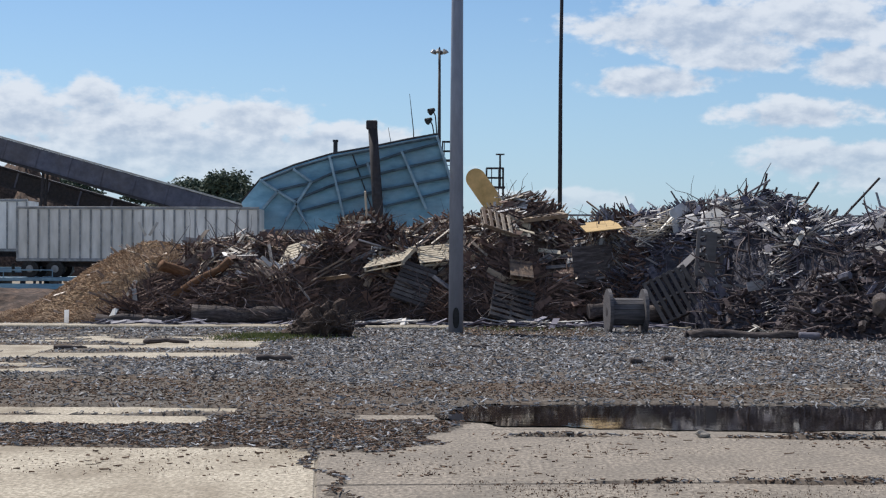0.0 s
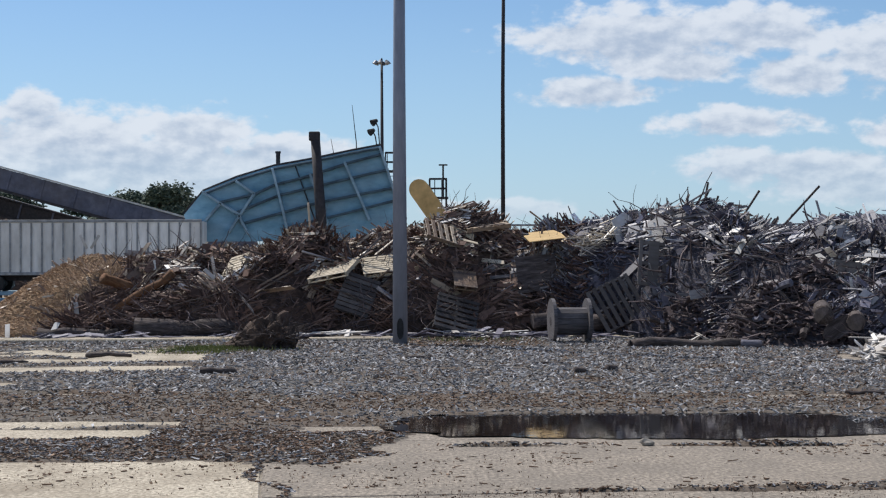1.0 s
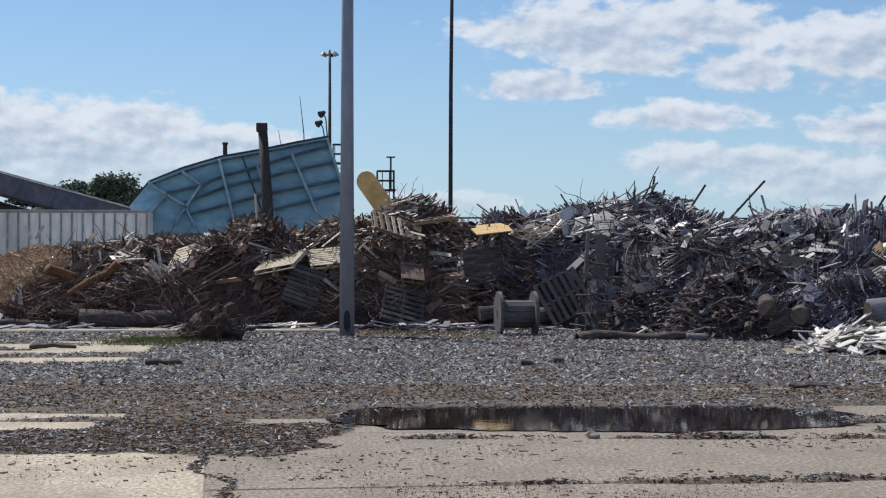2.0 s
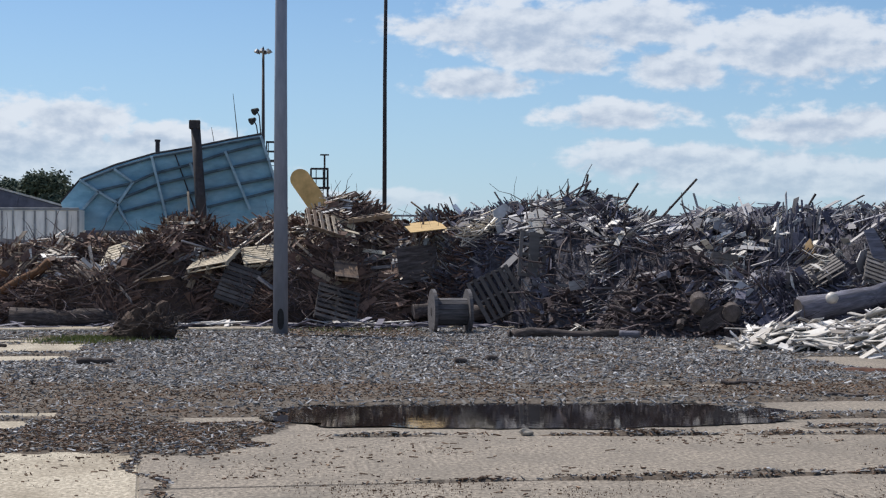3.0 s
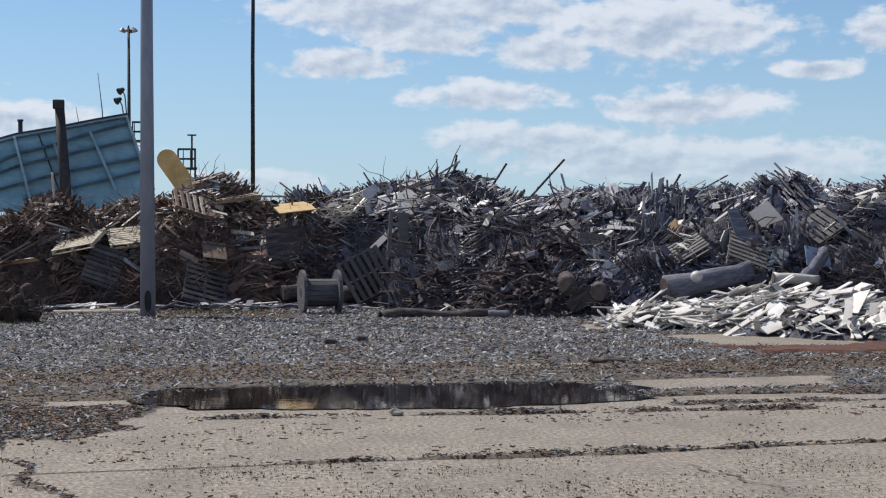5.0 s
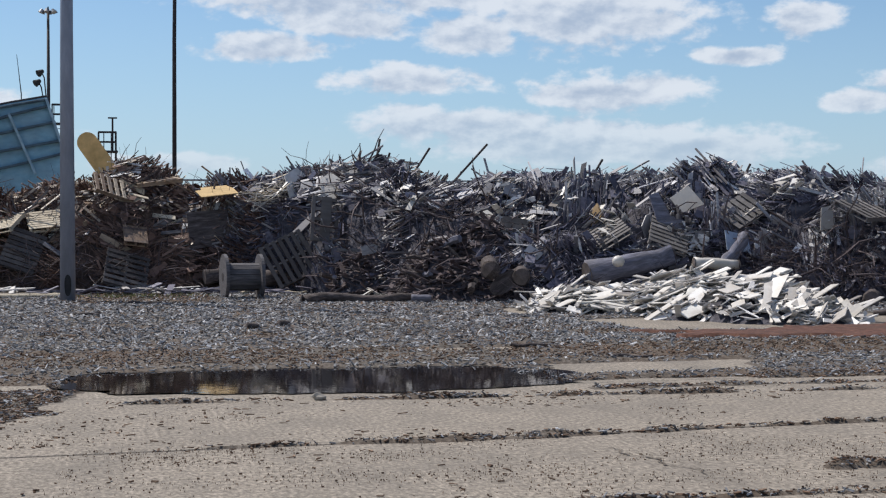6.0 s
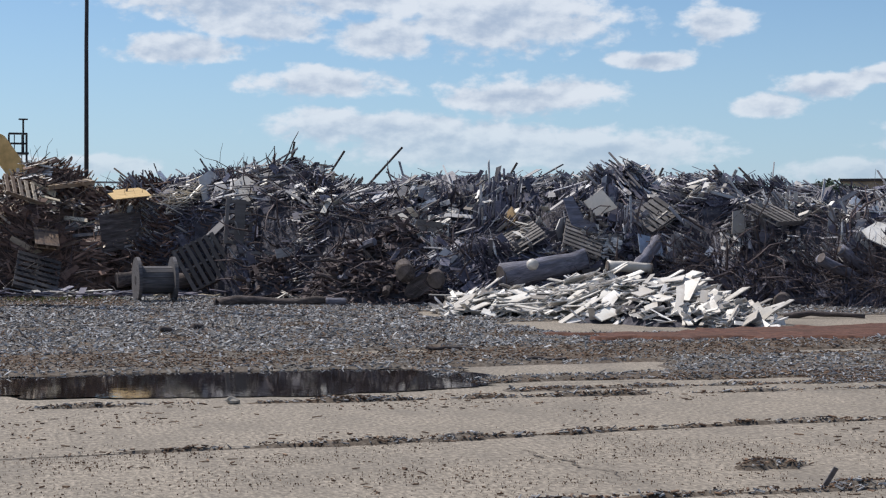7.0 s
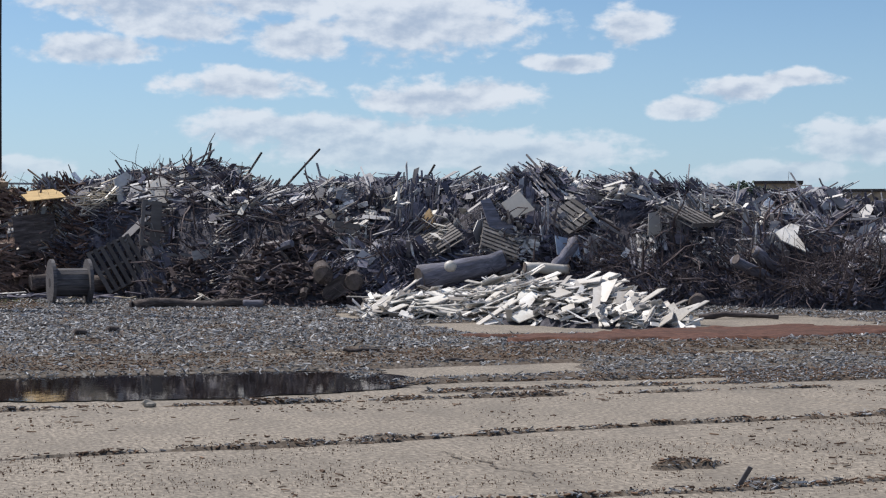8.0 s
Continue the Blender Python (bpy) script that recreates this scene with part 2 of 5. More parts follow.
    "pallet_old": surface("old_pallet_slats", [(0.11, 0.1, 0.099), (0.18, 0.165, 0.16), (0.25, 0.23, 0.226), (0.14, 0.125, 0.121)], 3.0, 0.85, bump=0.35, vary="object", stretch=(1, 7, 7), dirt=(0.07, 0.06, 0.05), dirt_scale=1.5),
    "pallet_dark": surface("blackened_pallet_slats", [(0.06, 0.052, 0.052), (0.10, 0.088, 0.086), (0.14, 0.125, 0.12)], 3.0, 0.8, bump=0.35, vary="object", stretch=(1, 7, 7), dirt=(0.04, 0.035, 0.035), dirt_scale=1.5),
    "plywood": surface("yellow_plywood", [(0.46, 0.31, 0.13), (0.55, 0.385, 0.18)], 3.0, 0.7, bump=0.15, stretch=(1, 5, 1), dirt=(0.30, 0.20, 0.09), dirt_scale=1.2),
    "crate_wood": surface("weathered_crate_ply", [(0.24, 0.16, 0.08), (0.33, 0.23, 0.125)], 3.0, 0.8, bump=0.2, stretch=(1, 5, 1), dirt=(0.15, 0.10, 0.06), dirt_scale=1.5),
    "pole_steel": surface("painted_pole_steel", [(0.215, 0.24, 0.30), (0.27, 0.295, 0.36)], 5.0, 0.5, 0.1, bump=0.1, spread=0.12, dirt=(0.15, 0.16, 0.19), dirt_scale=1.0, stretch=(1, 1, 0.25)),
    "dark_steel": surface("dark_rusted_steel", [(0.028, 0.028, 0.034), (0.055, 0.05, 0.056)], 5.0, 0.7, 0.3, bump=0.15, dirt=(0.06, 0.045, 0.038), dirt_scale=1.2),
    "black_rubber": surface("black_rubber", [(0.018, 0.018, 0.019), (0.032, 0.032, 0.033)], 10.0, 0.8, bump=0.2),
    "blue_plate": surface("faded_blue_paint", [(0.12, 0.29, 0.42), (0.18, 0.36, 0.49), (0.24, 0.41, 0.53)], 0.9, 0.6, 0.05, bump=0.1, spread=0.15, dirt=(0.22, 0.28, 0.33), dirt_scale=0.35, stretch=(1, 1, 2.2)),
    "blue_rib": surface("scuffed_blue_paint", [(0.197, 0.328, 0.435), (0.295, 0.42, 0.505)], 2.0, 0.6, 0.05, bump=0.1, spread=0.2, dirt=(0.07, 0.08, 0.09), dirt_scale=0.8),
    "blue_dark": surface("dark_blue_paint", [(0.035, 0.06, 0.085), (0.065, 0.105, 0.14)], 2.0, 0.7, 0.05, bump=0.1, spread=0.3, dirt=(0.10, 0.17, 0.22), dirt_scale=1.2),
    "yellow_paint": surface("faded_yellow_paint", [(0.65, 0.408, 0.15), (0.78, 0.516, 0.225)], 2.0, 0.6, bump=0.1, dirt=(0.36, 0.25, 0.10), dirt_scale=0.8),
    "trailer_white": surface("dusty_trailer_paint", [(0.648, 0.636, 0.624), (0.768, 0.756, 0.744), (0.84, 0.828, 0.816)], 1.6, 0.55, 0.05, bump=0.05, spread=0.1, dirt=(0.30, 0.29, 0.27), dirt_scale=0.5, stretch=(1, 1, 0.3)),
    "galvanised": surface("dull_galvanised_steel", [(0.22, 0.23, 0.25), (0.32, 0.33, 0.35)], 3.0, 0.5, 0.5, bump=0.05, dirt=(0.15, 0.14, 0.13), dirt_scale=0.8),
    "conveyor": surface("dusty_conveyor_sheet", [(0.081, 0.086, 0.123), (0.135, 0.14, 0.188)], 1.5, 0.7, 0.2, bump=0.1, spread=0.2, dirt=(0.11, 0.09, 0.075), dirt_scale=0.4),
    "pale_sheet": surface("pale_roof_sheet", [(0.42, 0.41, 0.40), (0.55, 0.54, 0.52)], 2.0, 0.6, bump=0.05, dirt=(0.3, 0.28, 0.25), dirt_scale=0.6),
    "leaf": surface("pine_needles", [(0.039, 0.06, 0.045), (0.069, 0.098, 0.069), (0.104, 0.129, 0.095)], 5.0, 0.8, bump=0.0, vary="piece", spread=0.3),
    "trunk": surface("tree_bark", [(0.06, 0.045, 0.035), (0.11, 0.085, 0.065)], 4.0, 0.9, bump=0.6),
    "grass": surface("weeds", [(0.08, 0.11, 0.025), (0.13, 0.16, 0.045), (0.20, 0.19, 0.07), (0.10, 0.13, 0.035)], 5.0, 0.8, bump=0.0, vary="piece"),
    "brick_tan": surface("far_facade", [(0.20, 0.165, 0.13), (0.26, 0.215, 0.17)], 1.0, 0.9, bump=0.1),
    "stone": surface("pale_stone", [(0.208, 0.19, 0.168), (0.304, 0.274, 0.236)], 6.0, 0.9, bump=0.6),
}
wet = bpy.data.materials.new("muddy_water")
wet.use_nodes = True
wb = wet.node_tree.nodes["Principled BSDF"]
wb.inputs["Base Color"].default_value = (0.014, 0.011, 0.01, 1)
wb.inputs["Roughness"].default_value = 0.015
wb.inputs["IOR"].default_value = 1.33
wave = add(wet.node_tree, "ShaderNodeTexNoise", {"Vector": add(wet.node_tree, "ShaderNodeNewGeometry").outputs["Position"], "Scale": 9.0, "Detail": 3.0})
wet.node_tree.links.new(add(wet.node_tree, "ShaderNodeBump", {"Strength": 0.05, "Distance": 0.008, "Height": wave.outputs[0]}).outputs[0], wb.inputs["Normal"])
M["water"] = wet


# ---- building helpers ----
rng = np.random.default_rng(7)


def finish(name, mesh, material, parent=None, label="", smooth=False):
    mesh.materials.append(material)
    if smooth:
        mesh.polygons.foreach_set("use_smooth", [True] * len(mesh.polygons))
    ob = new(name, mesh)
    if parent:
        ob.parent = parent
    if label:
        tagged(ob, label)
    return ob


def part(name, bm, material, parent=None, label="", smooth=False):
    mesh = bpy.data.meshes.new(name)
    bm.to_mesh(mesh)
    bm.free()
    return finish(name, mesh, material, parent, label, smooth)


def thing(name, m, label, category, group="", kind=""):
    ob = new(name)
    ob.matrix_world = m
    return tagged(ob, label, category, group, kind)


def box(bm, size, m=Matrix(), bevel=0.0):
    made = bmesh.ops.create_cube(bm, size=1.0, matrix=m @ Matrix.Diagonal((*size, 1)))
    if bevel:
        edges = list({e for v in made["verts"] for e in v.link_edges})
        bmesh.ops.bevel(bm, geom=edges, offset=bevel, segments=1, affect="EDGES", profile=0.5)
    return bm


def boxed(size, m=Matrix(), bevel=0.0):
    return box(bmesh.new(), size, m, bevel)


def tube(bm, points, radii, sides=8, cap=True):
    """A round bar through points, with a radius at each."""
    rings = []
    pts = [Vector(p) for p in points]
    for i, p in enumerate(pts):
        along = (pts[min(i + 1, len(pts) - 1)] - pts[max(i - 1, 0)]).normalized()
        side = along.cross(Vector((0, 0, 1)) if abs(along.z) < 0.9 else Vector((1, 0, 0))).normalized()
        up = side.cross(along)
        r = radii[i] if isinstance(radii, (list, tuple)) else radii
        rings.append([bm.verts.new(p + (side * math.cos(a) + up * math.sin(a)) * r) for a in [2 * math.pi * k / sides for k in range(sides)]])
    for a, b in zip(rings, rings[1:]):
        for k in range(sides):
            bm.faces.new((a[k], a[(k + 1) % sides], b[(k + 1) % sides], b[k]))
    if cap:
        bm.faces.new(rings[0][::-1])
        bm.faces.new(rings[-1])
    bmesh.ops.recalc_face_normals(bm, faces=bm.faces)
    return bm


def bar(a, b, r=0.03, sides=6):
    return tube(bmesh.new(), [a, b], r, sides)


def mesh_of(name, verts, faces):
    """A mesh from arrays of corners and of quads."""
    mesh = bpy.data.meshes.new(name)
    verts, faces = np.asarray(verts, np.float32), np.asarray(faces, np.int32)
    mesh.vertices.add(len(verts))
    mesh.vertices.foreach_set("co", verts.ravel())
    mesh.loops.add(faces.size)
    mesh.loops.foreach_set("vertex_index", faces.ravel())
    mesh.polygons.add(len(faces))
    mesh.polygons.foreach_set("loop_start", np.arange(len(faces), dtype=np.int32) * faces.shape[1])
    mesh.polygons.foreach_set("use_smooth", [False] * len(faces))
    mesh.update(calc_edges=True)
    return mesh


CORNERS = np.array([[-1, -1, -1], [1, -1, -1], [1, 1, -1], [-1, 1, -1], [-1, -1, 1], [1, -1, 1], [1, 1, 1], [-1, 1, 1]], float)
SIDES = np.array([[0, 3, 2, 1], [4, 5, 6, 7], [0, 1, 5, 4], [1, 2, 6, 5], [2, 3, 7, 6], [3, 0, 4, 7]])


def turns(yaw, pitch, roll):
    """Rotation matrices from arrays of angles in radians."""
    cy, sy, cp, sp, cr, sr = np.cos(yaw), np.sin(yaw), np.cos(pitch), np.sin(pitch), np.cos(roll), np.sin(roll)
    o = np.zeros_like(yaw)
    rz = np.stack([np.stack([cy, -sy, o], -1), np.stack([sy, cy, o], -1), np.stack([o, o, o + 1], -1)], -2)
    ry = np.stack([np.stack([cp, o, -sp], -1), np.stack([o, o + 1, o], -1), np.stack([sp, o, cp], -1)], -2)
    rx = np.stack([np.stack([o + 1, o, o], -1), np.stack([o, cr, -sr], -1), np.stack([o, sr, cr], -1)], -2)
    return rz @ ry @ rx


def slivers(name, centres, sizes, spin, material, parent=None, label="", ragged=0.25):
    """Very many broken boards or chips in one mesh, each with uneven ends."""
    n = len(centres)
    shape = CORNERS[None] * (1 + (rng.random((n, 8, 3)) - 0.5) * 2 * ragged * np.array([0.5, 1.0, 0.6]))
    local = shape * (np.asarray(sizes)[:, None, :] / 2)
    verts = np.einsum("nij,nkj->nki", spin, local) + np.asarray(centres)[:, None, :]
    faces = (SIDES[None] + (np.arange(n) * 8)[:, None, None]).reshape(-1, 4)
    return finish(name, mesh_of(name, verts.reshape(-1, 3), faces), material, parent, label)


def twigs(name, starts, directions, lengths, radii, material, parent=None, label="", steps=5, bend=0.25, sides=4):
    """Very many bent, tapering sticks in one mesh."""
    n = len(starts)
    path = np.zeros((n, steps, 3))
    path[:, 0] = starts
    d = np.asarray(directions, float)
    for i in range(1, steps):
        d = d + rng.normal(0, bend, (n, 3))
        d /= np.linalg.norm(d, axis=1, keepdims=True)
        path[:, i] = path[:, i - 1] + d * (np.asarray(lengths) / (steps - 1))[:, None]
    ref = np.cross(d, [0.3, 0.2, 1.0])
    ref /= np.linalg.norm(ref, axis=1, keepdims=True)
    up = np.cross(ref, d)
    ang = np.arange(sides) * 2 * np.pi / sides
    ring = ref[:, None, None] * np.cos(ang)[None, None, :, None] + up[:, None, None] * np.sin(ang)[None, None, :, None]
    thick = np.asarray(radii)[:, None] * np.linspace(1, 0.3, steps)[None]
    verts = path[:, :, None] + ring * thick[:, :, None, None]
    quads = np.array([[i * sides + k, i * sides + (k + 1) % sides, (i + 1) * sides + (k + 1) % sides, (i + 1) * sides + k] for i in range(steps - 1) for k in range(sides)])
    faces = (quads[None] + (np.arange(n) * steps * sides)[:, None, None]).reshape(-1, 4)
    return finish(name, mesh_of(name, verts.reshape(-1, 3), faces), material, parent, label)


def relief(name, fn, x0, x1, y0, y1, step, material, parent=None, label="", keep=-0.02):
    """A mesh over a rectangle of the yard, at the heights that fn gives; below keep it is left open."""
    xs, ys = np.arange(x0, x1, step), np.arange(y0, y1, step)
    gx, gy = np.meshgrid(xs, ys)
    z = fn(gx, gy)
    nx, ny = len(xs), len(ys)
    idx = np.arange(nx * ny).reshape(ny, nx)
    quads = np.stack([idx[:-1, :-1], idx[:-1, 1:], idx[1:, 1:], idx[1:, :-1]], -1).reshape(-1, 4)
    quads = quads[z.ravel()[quads].max(1) > keep]
    used, faces = np.unique(quads, return_inverse=True)
    verts = np.stack([gx.ravel(), gy.ravel(), z.ravel()], -1)[used]
    return finish(name, mesh_of(name, verts, faces.reshape(-1, 4)), material, parent, label, True)


# ---- lie of the heaps and of the yard ----
FOOT_X = [-13.0, -11.4, -9.0, -6.9, -1.2, 4.5, 6.9, 8.4, 10.0, 13.0, 17.0, 19.4, 24.0, 32.0]
FOOT_Y = [45.5, 43.8, 42.8, 42.3, 41.8, 41.9, 40.2, 36.4, 34.6, 34.2, 32.6, 29.6, 26.5, 24.0]
CREST_X = [-13.0, -13.1, -11.8, -11.0, -10.1, -9.2, -8.4, -7.6, -6.0, -4.4, -2.8, -1.3, -0.1, 1.0, 1.8, 2.7, 3.3, 4.1, 4.9, 6.0, 6.5, 7.2, 8.1, 9.2, 10.5, 11.8, 13.8, 15.0, 17.3, 18.9, 20.5, 21.6, 22.4, 32.0]
CREST_Z = [0.0, 0.0, 0.27, 0.66, 1.26, 1.83, 2.15, 2.24, 2.1, 1.95, 1.85, 2.05, 2.6, 2.55, 2.76, 2.74, 2.55, 2.53, 2.78, 2.56, 2.69, 2.88, 2.98, 2.58, 2.53, 2.76, 2.46, 2.45, 2.36, 2.12, 1.93, 1.93, 2.08, 2.02]


def lattice(ix, iy, seed):
    v = np.sin(ix * 127.1 + iy * 311.7 + seed * 74.7) * 43758.5453
    return v - np.floor(v)


def ripple(x, y, size, seed=0):
    """Smooth random relief from 0 to 1, about size metres from hill to hill."""
    x, y = np.asarray(x, float) / size, np.asarray(y, float) / size
    ix, iy = np.floor(x), np.floor(y)
    fx, fy = x - ix, y - iy
    fx, fy = fx * fx * (3 - 2 * fx), fy * fy * (3 - 2 * fy)
    a, b = lattice(ix, iy, seed), lattice(ix + 1, iy, seed)
    c, d = lattice(ix, iy + 1, seed), lattice(ix + 1, iy + 1, seed)
    return (a * (1 - fx) + b * fx) * (1 - fy) + (c * (1 - fx) + d * fx) * fy


def heap_height(x, y):
    """Top of the main heap's core above the yard."""
    x, y = np.asarray(x, float), np.asarray(y, float)
    foot = np.interp(x, FOOT_X, FOOT_Y)
    run = np.interp(x, [-12, -8, -5, 4, 9, 14, 26], [4.0, 4.0, 3.6, 3.4, 4.2, 5.5, 6.5])
    s = (y - foot + (ripple(x, y, 1.7, 3) - 0.5) * 1.0) / run
    rise = np.clip(s, 0, 1)
    rise = 1 - (1 - rise) ** np.interp(x, [-10, -6], [1.4, 2.0])
    top = np.interp(x, CREST_X, CREST_Z)
    lumps = ((ripple(x, y, 2.3, 1) - 0.5) * 1.2 + (ripple(x, y, 0.9, 2) - 0.5) * 0.7) * np.interp(x, [-10, -5.5], [0.35, 1.0])
    z = top * rise + lumps * np.clip(s * 3, 0, 1) * np.clip(top, 0, 1) * np.interp(s, [0, 0.75, 1.2], [1, 1, 0.45])
    # ledges: steep broken fronts with flatter tops behind them
    jog = (ripple(x, y, 1.9, 5) - 0.5) * 1.7 + (ripple(x, y, 0.7, 6) - 0.5) * 0.5
    u = z / 0.66 + jog
    k = np.floor(u)
    ledge = (k + 1 - (1 - (u - k)) ** 3.2 - jog) * 0.66 - 0.12
    z = z + (ledge - z) * 0.85 * np.clip(s * 4, 0, 1) * np.interp(x, [-9, -6.5], [0.0, 1.0])
    z = z - 0.12 * np.clip(y - foot - run, 0, 30)
    return np.where(s <= 0, -0.3, z)


def scrap_edge(x, y):
    """How far a place lies on the scrap's side of the line where the shredded wood ends."""
    x, y = np.asarray(x, float), np.asarray(y, float)
    return x + 9.3 - 1.15 * (y - np.interp(x, FOOT_X, FOOT_Y)) + (ripple(x, y, 1.2, 61) - 0.5) * 1.0


def mound(x, y, cx, cy, rx, ry, top, seed):
    """Height of a small low heap round (cx, cy)."""
    x, y = np.asarray(x, float), np.asarray(y, float)
    d = np.maximum(np.hypot((x - cx) / rx, (y - cy) / ry) + (ripple(x, y, 0.9, seed) - 0.5) * 0.35, 0)
    return top * np.clip(1.15 - d ** 1.6, -0.2, 1.0) * (0.8 + 0.4 * ripple(x, y, 0.6, seed + 1))


# ---- ground ----
gr = bmesh.new()
bmesh.ops.create_grid(gr, x_segments=40, y_segments=40, size=1500)
ground = part("ground", gr, M["ground"])
ground.location = (0, 900, -0.012)
tagged(ground, "flat dusty yard of packed dirt running to the horizon", "ground", kind="structure")


def bare(x, y):
    """How far the concrete lies bare: above 0.5 it shows."""
    wob = (ripple(x, y, 2.2, 11) - 0.5) * 1.3 + (ripple(x, y, 0.7, 12) - 0.5) * 0.7 + (ripple(x, y, 0.25, 13) - 0.5) * 0.35

    def patch(x0, x1, y0, y1, edge=0.5):
        px = np.minimum(x - x0, x1 - x) / (edge * 2.2)
        py = np.minimum(y - y0, y1 - y) / edge
        return np.clip(np.minimum(px, py) + 0.5, -0.5, 1.5)

    wide = patch(-30, -1.0, -5, 15.1)
    for p in (patch(-2.2, 40, -5, 15.2, 0.6), patch(0.2, 40, -5, 16.3, 0.6), patch(-20, -2.5, 16.9, 18.0, 0.25), patch(-20, -2.2, 18.25, 19.0, 0.25),
              patch(-20, -4.3, 23.0, 23.5, 0.3), patch(-20, -5.6, 24.6, 25.4, 0.3), patch(-20, -3.6, 28.4, 30.0, 0.5), patch(-20, -5.0, 31.2, 32.6, 0.5),
              patch(-20, -5.4, 33.6, 34.8, 0.5), patch(5.6, 8.3, 18.2, 19.6, 0.35), patch(4.5, 7.5, 16.7, 17.4, 0.25), patch(7.6, 9.2, 16.6, 17.1, 0.25),
              patch(11.0, 13.0, 20.4, 20.9, 0.25), patch(9.5, 17.0, 25.0, 28.6, 0.6), patch(14, 17.5, 27.5, 29.0, 0.5), patch(0.2, 5.4, 16.3, 19.5, 0.4),
              patch(-1.0, 0.4, 17.4, 18.3, 0.3), patch(5.0, 6.0, 21.8, 22.3, 0.2), patch(8.6, 11, 30.4, 33.0, 0.5), patch(-1.2, -0.3, 19.2, 19.6, 0.2)):
        wide = np.maximum(wide, p)
    streak = ripple(x * 0.16, y, 0.75, 24) * 0.65 + ripple(x * 0.35, y, 0.3, 25) * 0.35
    dusty = np.clip((-2.4 - x) / 1.5, 0, 1) * np.clip((y - 23) / 1.0, 0, 1) * np.clip((39.5 - y) / 1.0, 0, 1)
    wide = np.maximum(wide, (streak - 0.5) * 3.2 * dusty + 0.28 * dusty - 0.5 * (1 - dusty))
    tongue = np.clip(1 - np.abs(x + 0.75) / 1.1, 0, 1) * np.clip((y - 11.5) / 2.5, 0, 1) * (y < 15.6)
    wide = wide - 1.25 * tongue * (ripple(x, y, 0.55, 26) * 0.7 + ripple(x, y, 0.18, 27) * 0.5)
    wide = wide + wob * 0.55
    seam = np.abs(y - 12.62 - 0.072 * x - 0.06 * np.sin(x * 1.3)) - 0.1 * np.clip(x - 0.5, 0, 1) * (0.15 + 1.4 * ripple(x, y, 0.9, 15) * ripple(x, y, 0.23, 14))
    line = np.abs(y - 16.0 + 0.05 * (x - 3)) - 0.07 * np.clip(x, 0, 1) * (ripple(x, y, 0.5, 16) * 2 - 0.4)
    crack = np.abs(x + 1.35 - (15.2 - y) * 0.21 - 0.1 * np.sin(y * 4)) - 0.055 * (y < 15.4) * (ripple(x, y, 0.4, 17) + 0.2)
    edge = np.abs(y - 9.7 - 0.05 * np.sin(x * 2)) - 0.05 * (x > 3)
    clod = np.hypot((x - 5.6) / 0.35, (y - 10.75) / 0.16) - 0.2 - ripple(x, y, 0.12, 18)
    clod2 = np.hypot((x - 5.75) / 0.4, (y - 9.85) / 0.16) - 0.25 - ripple(x, y, 0.12, 19)
    for thin in (seam, line, crack, edge, clod * 0.2, clod2 * 0.2):
        wide = np.minimum(wide, 0.5 + thin * 9)
    return wide


def soil_is_red(x, y):
    return (np.abs(y - 23.9 + 0.05 * (x - 12) + (ripple(x, y, 1.5, 31) - 0.5) * 1.4 + (ripple(x, y, 0.4, 35) - 0.5) * 0.7) < 0.85) & (x > 8.4 + ripple(x, y, 0.8, 32) * 1.2)


def mulch_height(x, y):
    b = np.where(soil_is_red(x, y), 0.7, bare(x, y))
    return np.clip((0.5 - b) * 0.06, -0.03, 0.035) + (0.5 - b > 0) * ((ripple(x, y, 0.5, 21) - 0.4) * 0.022 + (ripple(x, y, 0.17, 22) - 0.5) * 0.022)


def soil_is_brown(x, y):
    left = (x < -1.6) & (y > 19.0) & (y < 23.2)
    fore = (y > 19.9) & (y < 22.3) & (x > -2.5)
    heapfoot = (y > 36.5) & (x > 0.4) & (x < 3.6)
    small = (x > -2.4) & (x < 0.6) & (y > 15.4) & (y < 18.8)
    return left | fore | small | heapfoot | (ripple(x, y, 2.8, 33) * 0.7 + ripple(x, y, 0.8, 36) * 0.3 > 0.78)


mulch = relief("mulch_layer", mulch_height, -15, 21, 9.3, 43, 0.085, M["mulch"], keep=0.002)
tagged(mulch, "thin dark layer of shredded bark strewn over the concrete yard", "mulch", kind="stuff")
red = relief("red_dirt_patch", lambda x, y: np.where(soil_is_red(x, y), 0.055 + 0.03 * ripple(x, y, 0.3, 34), -0.05), 8, 20, 21.5, 26, 0.09, M["red_dirt"], keep=0.0)
tagged(red, "long patch of damp red clay in front of the white boards", "dirt", kind="stuff")


def strew(count, x0, x1, y0, y1, accept):
    x, y = rng.uniform(x0, x1, count), rng.uniform(y0, y1, count)
    ok = accept(x, y)
    return x[ok], y[ok]


def chips(name, x, y, z, long, material, label, parent=None, tilt=0.35):
    n = len(x)
    size = np.stack([long * rng.uniform(0.5, 1.6, n), long * rng.uniform(0.12, 0.38, n), rng.uniform(0.004, 0.012, n)], -1)
    spin = turns(rng.uniform(0, 6.28, n), rng.normal(0, tilt, n), rng.normal(0, tilt, n))
    return slivers(name, np.stack([x, y, z + size[:, 2] * 0.4 + np.abs(rng.normal(0, 0.006, n))], -1), size, spin, material, parent, label, 0.35)


def covered(x, y):
    return (bare(x, y) < 0.48) & (heap_height(x, y) < 0.1) & ~(soil_is_red(x, y) & (ripple(x, y, 0.7, 37) < 0.68))


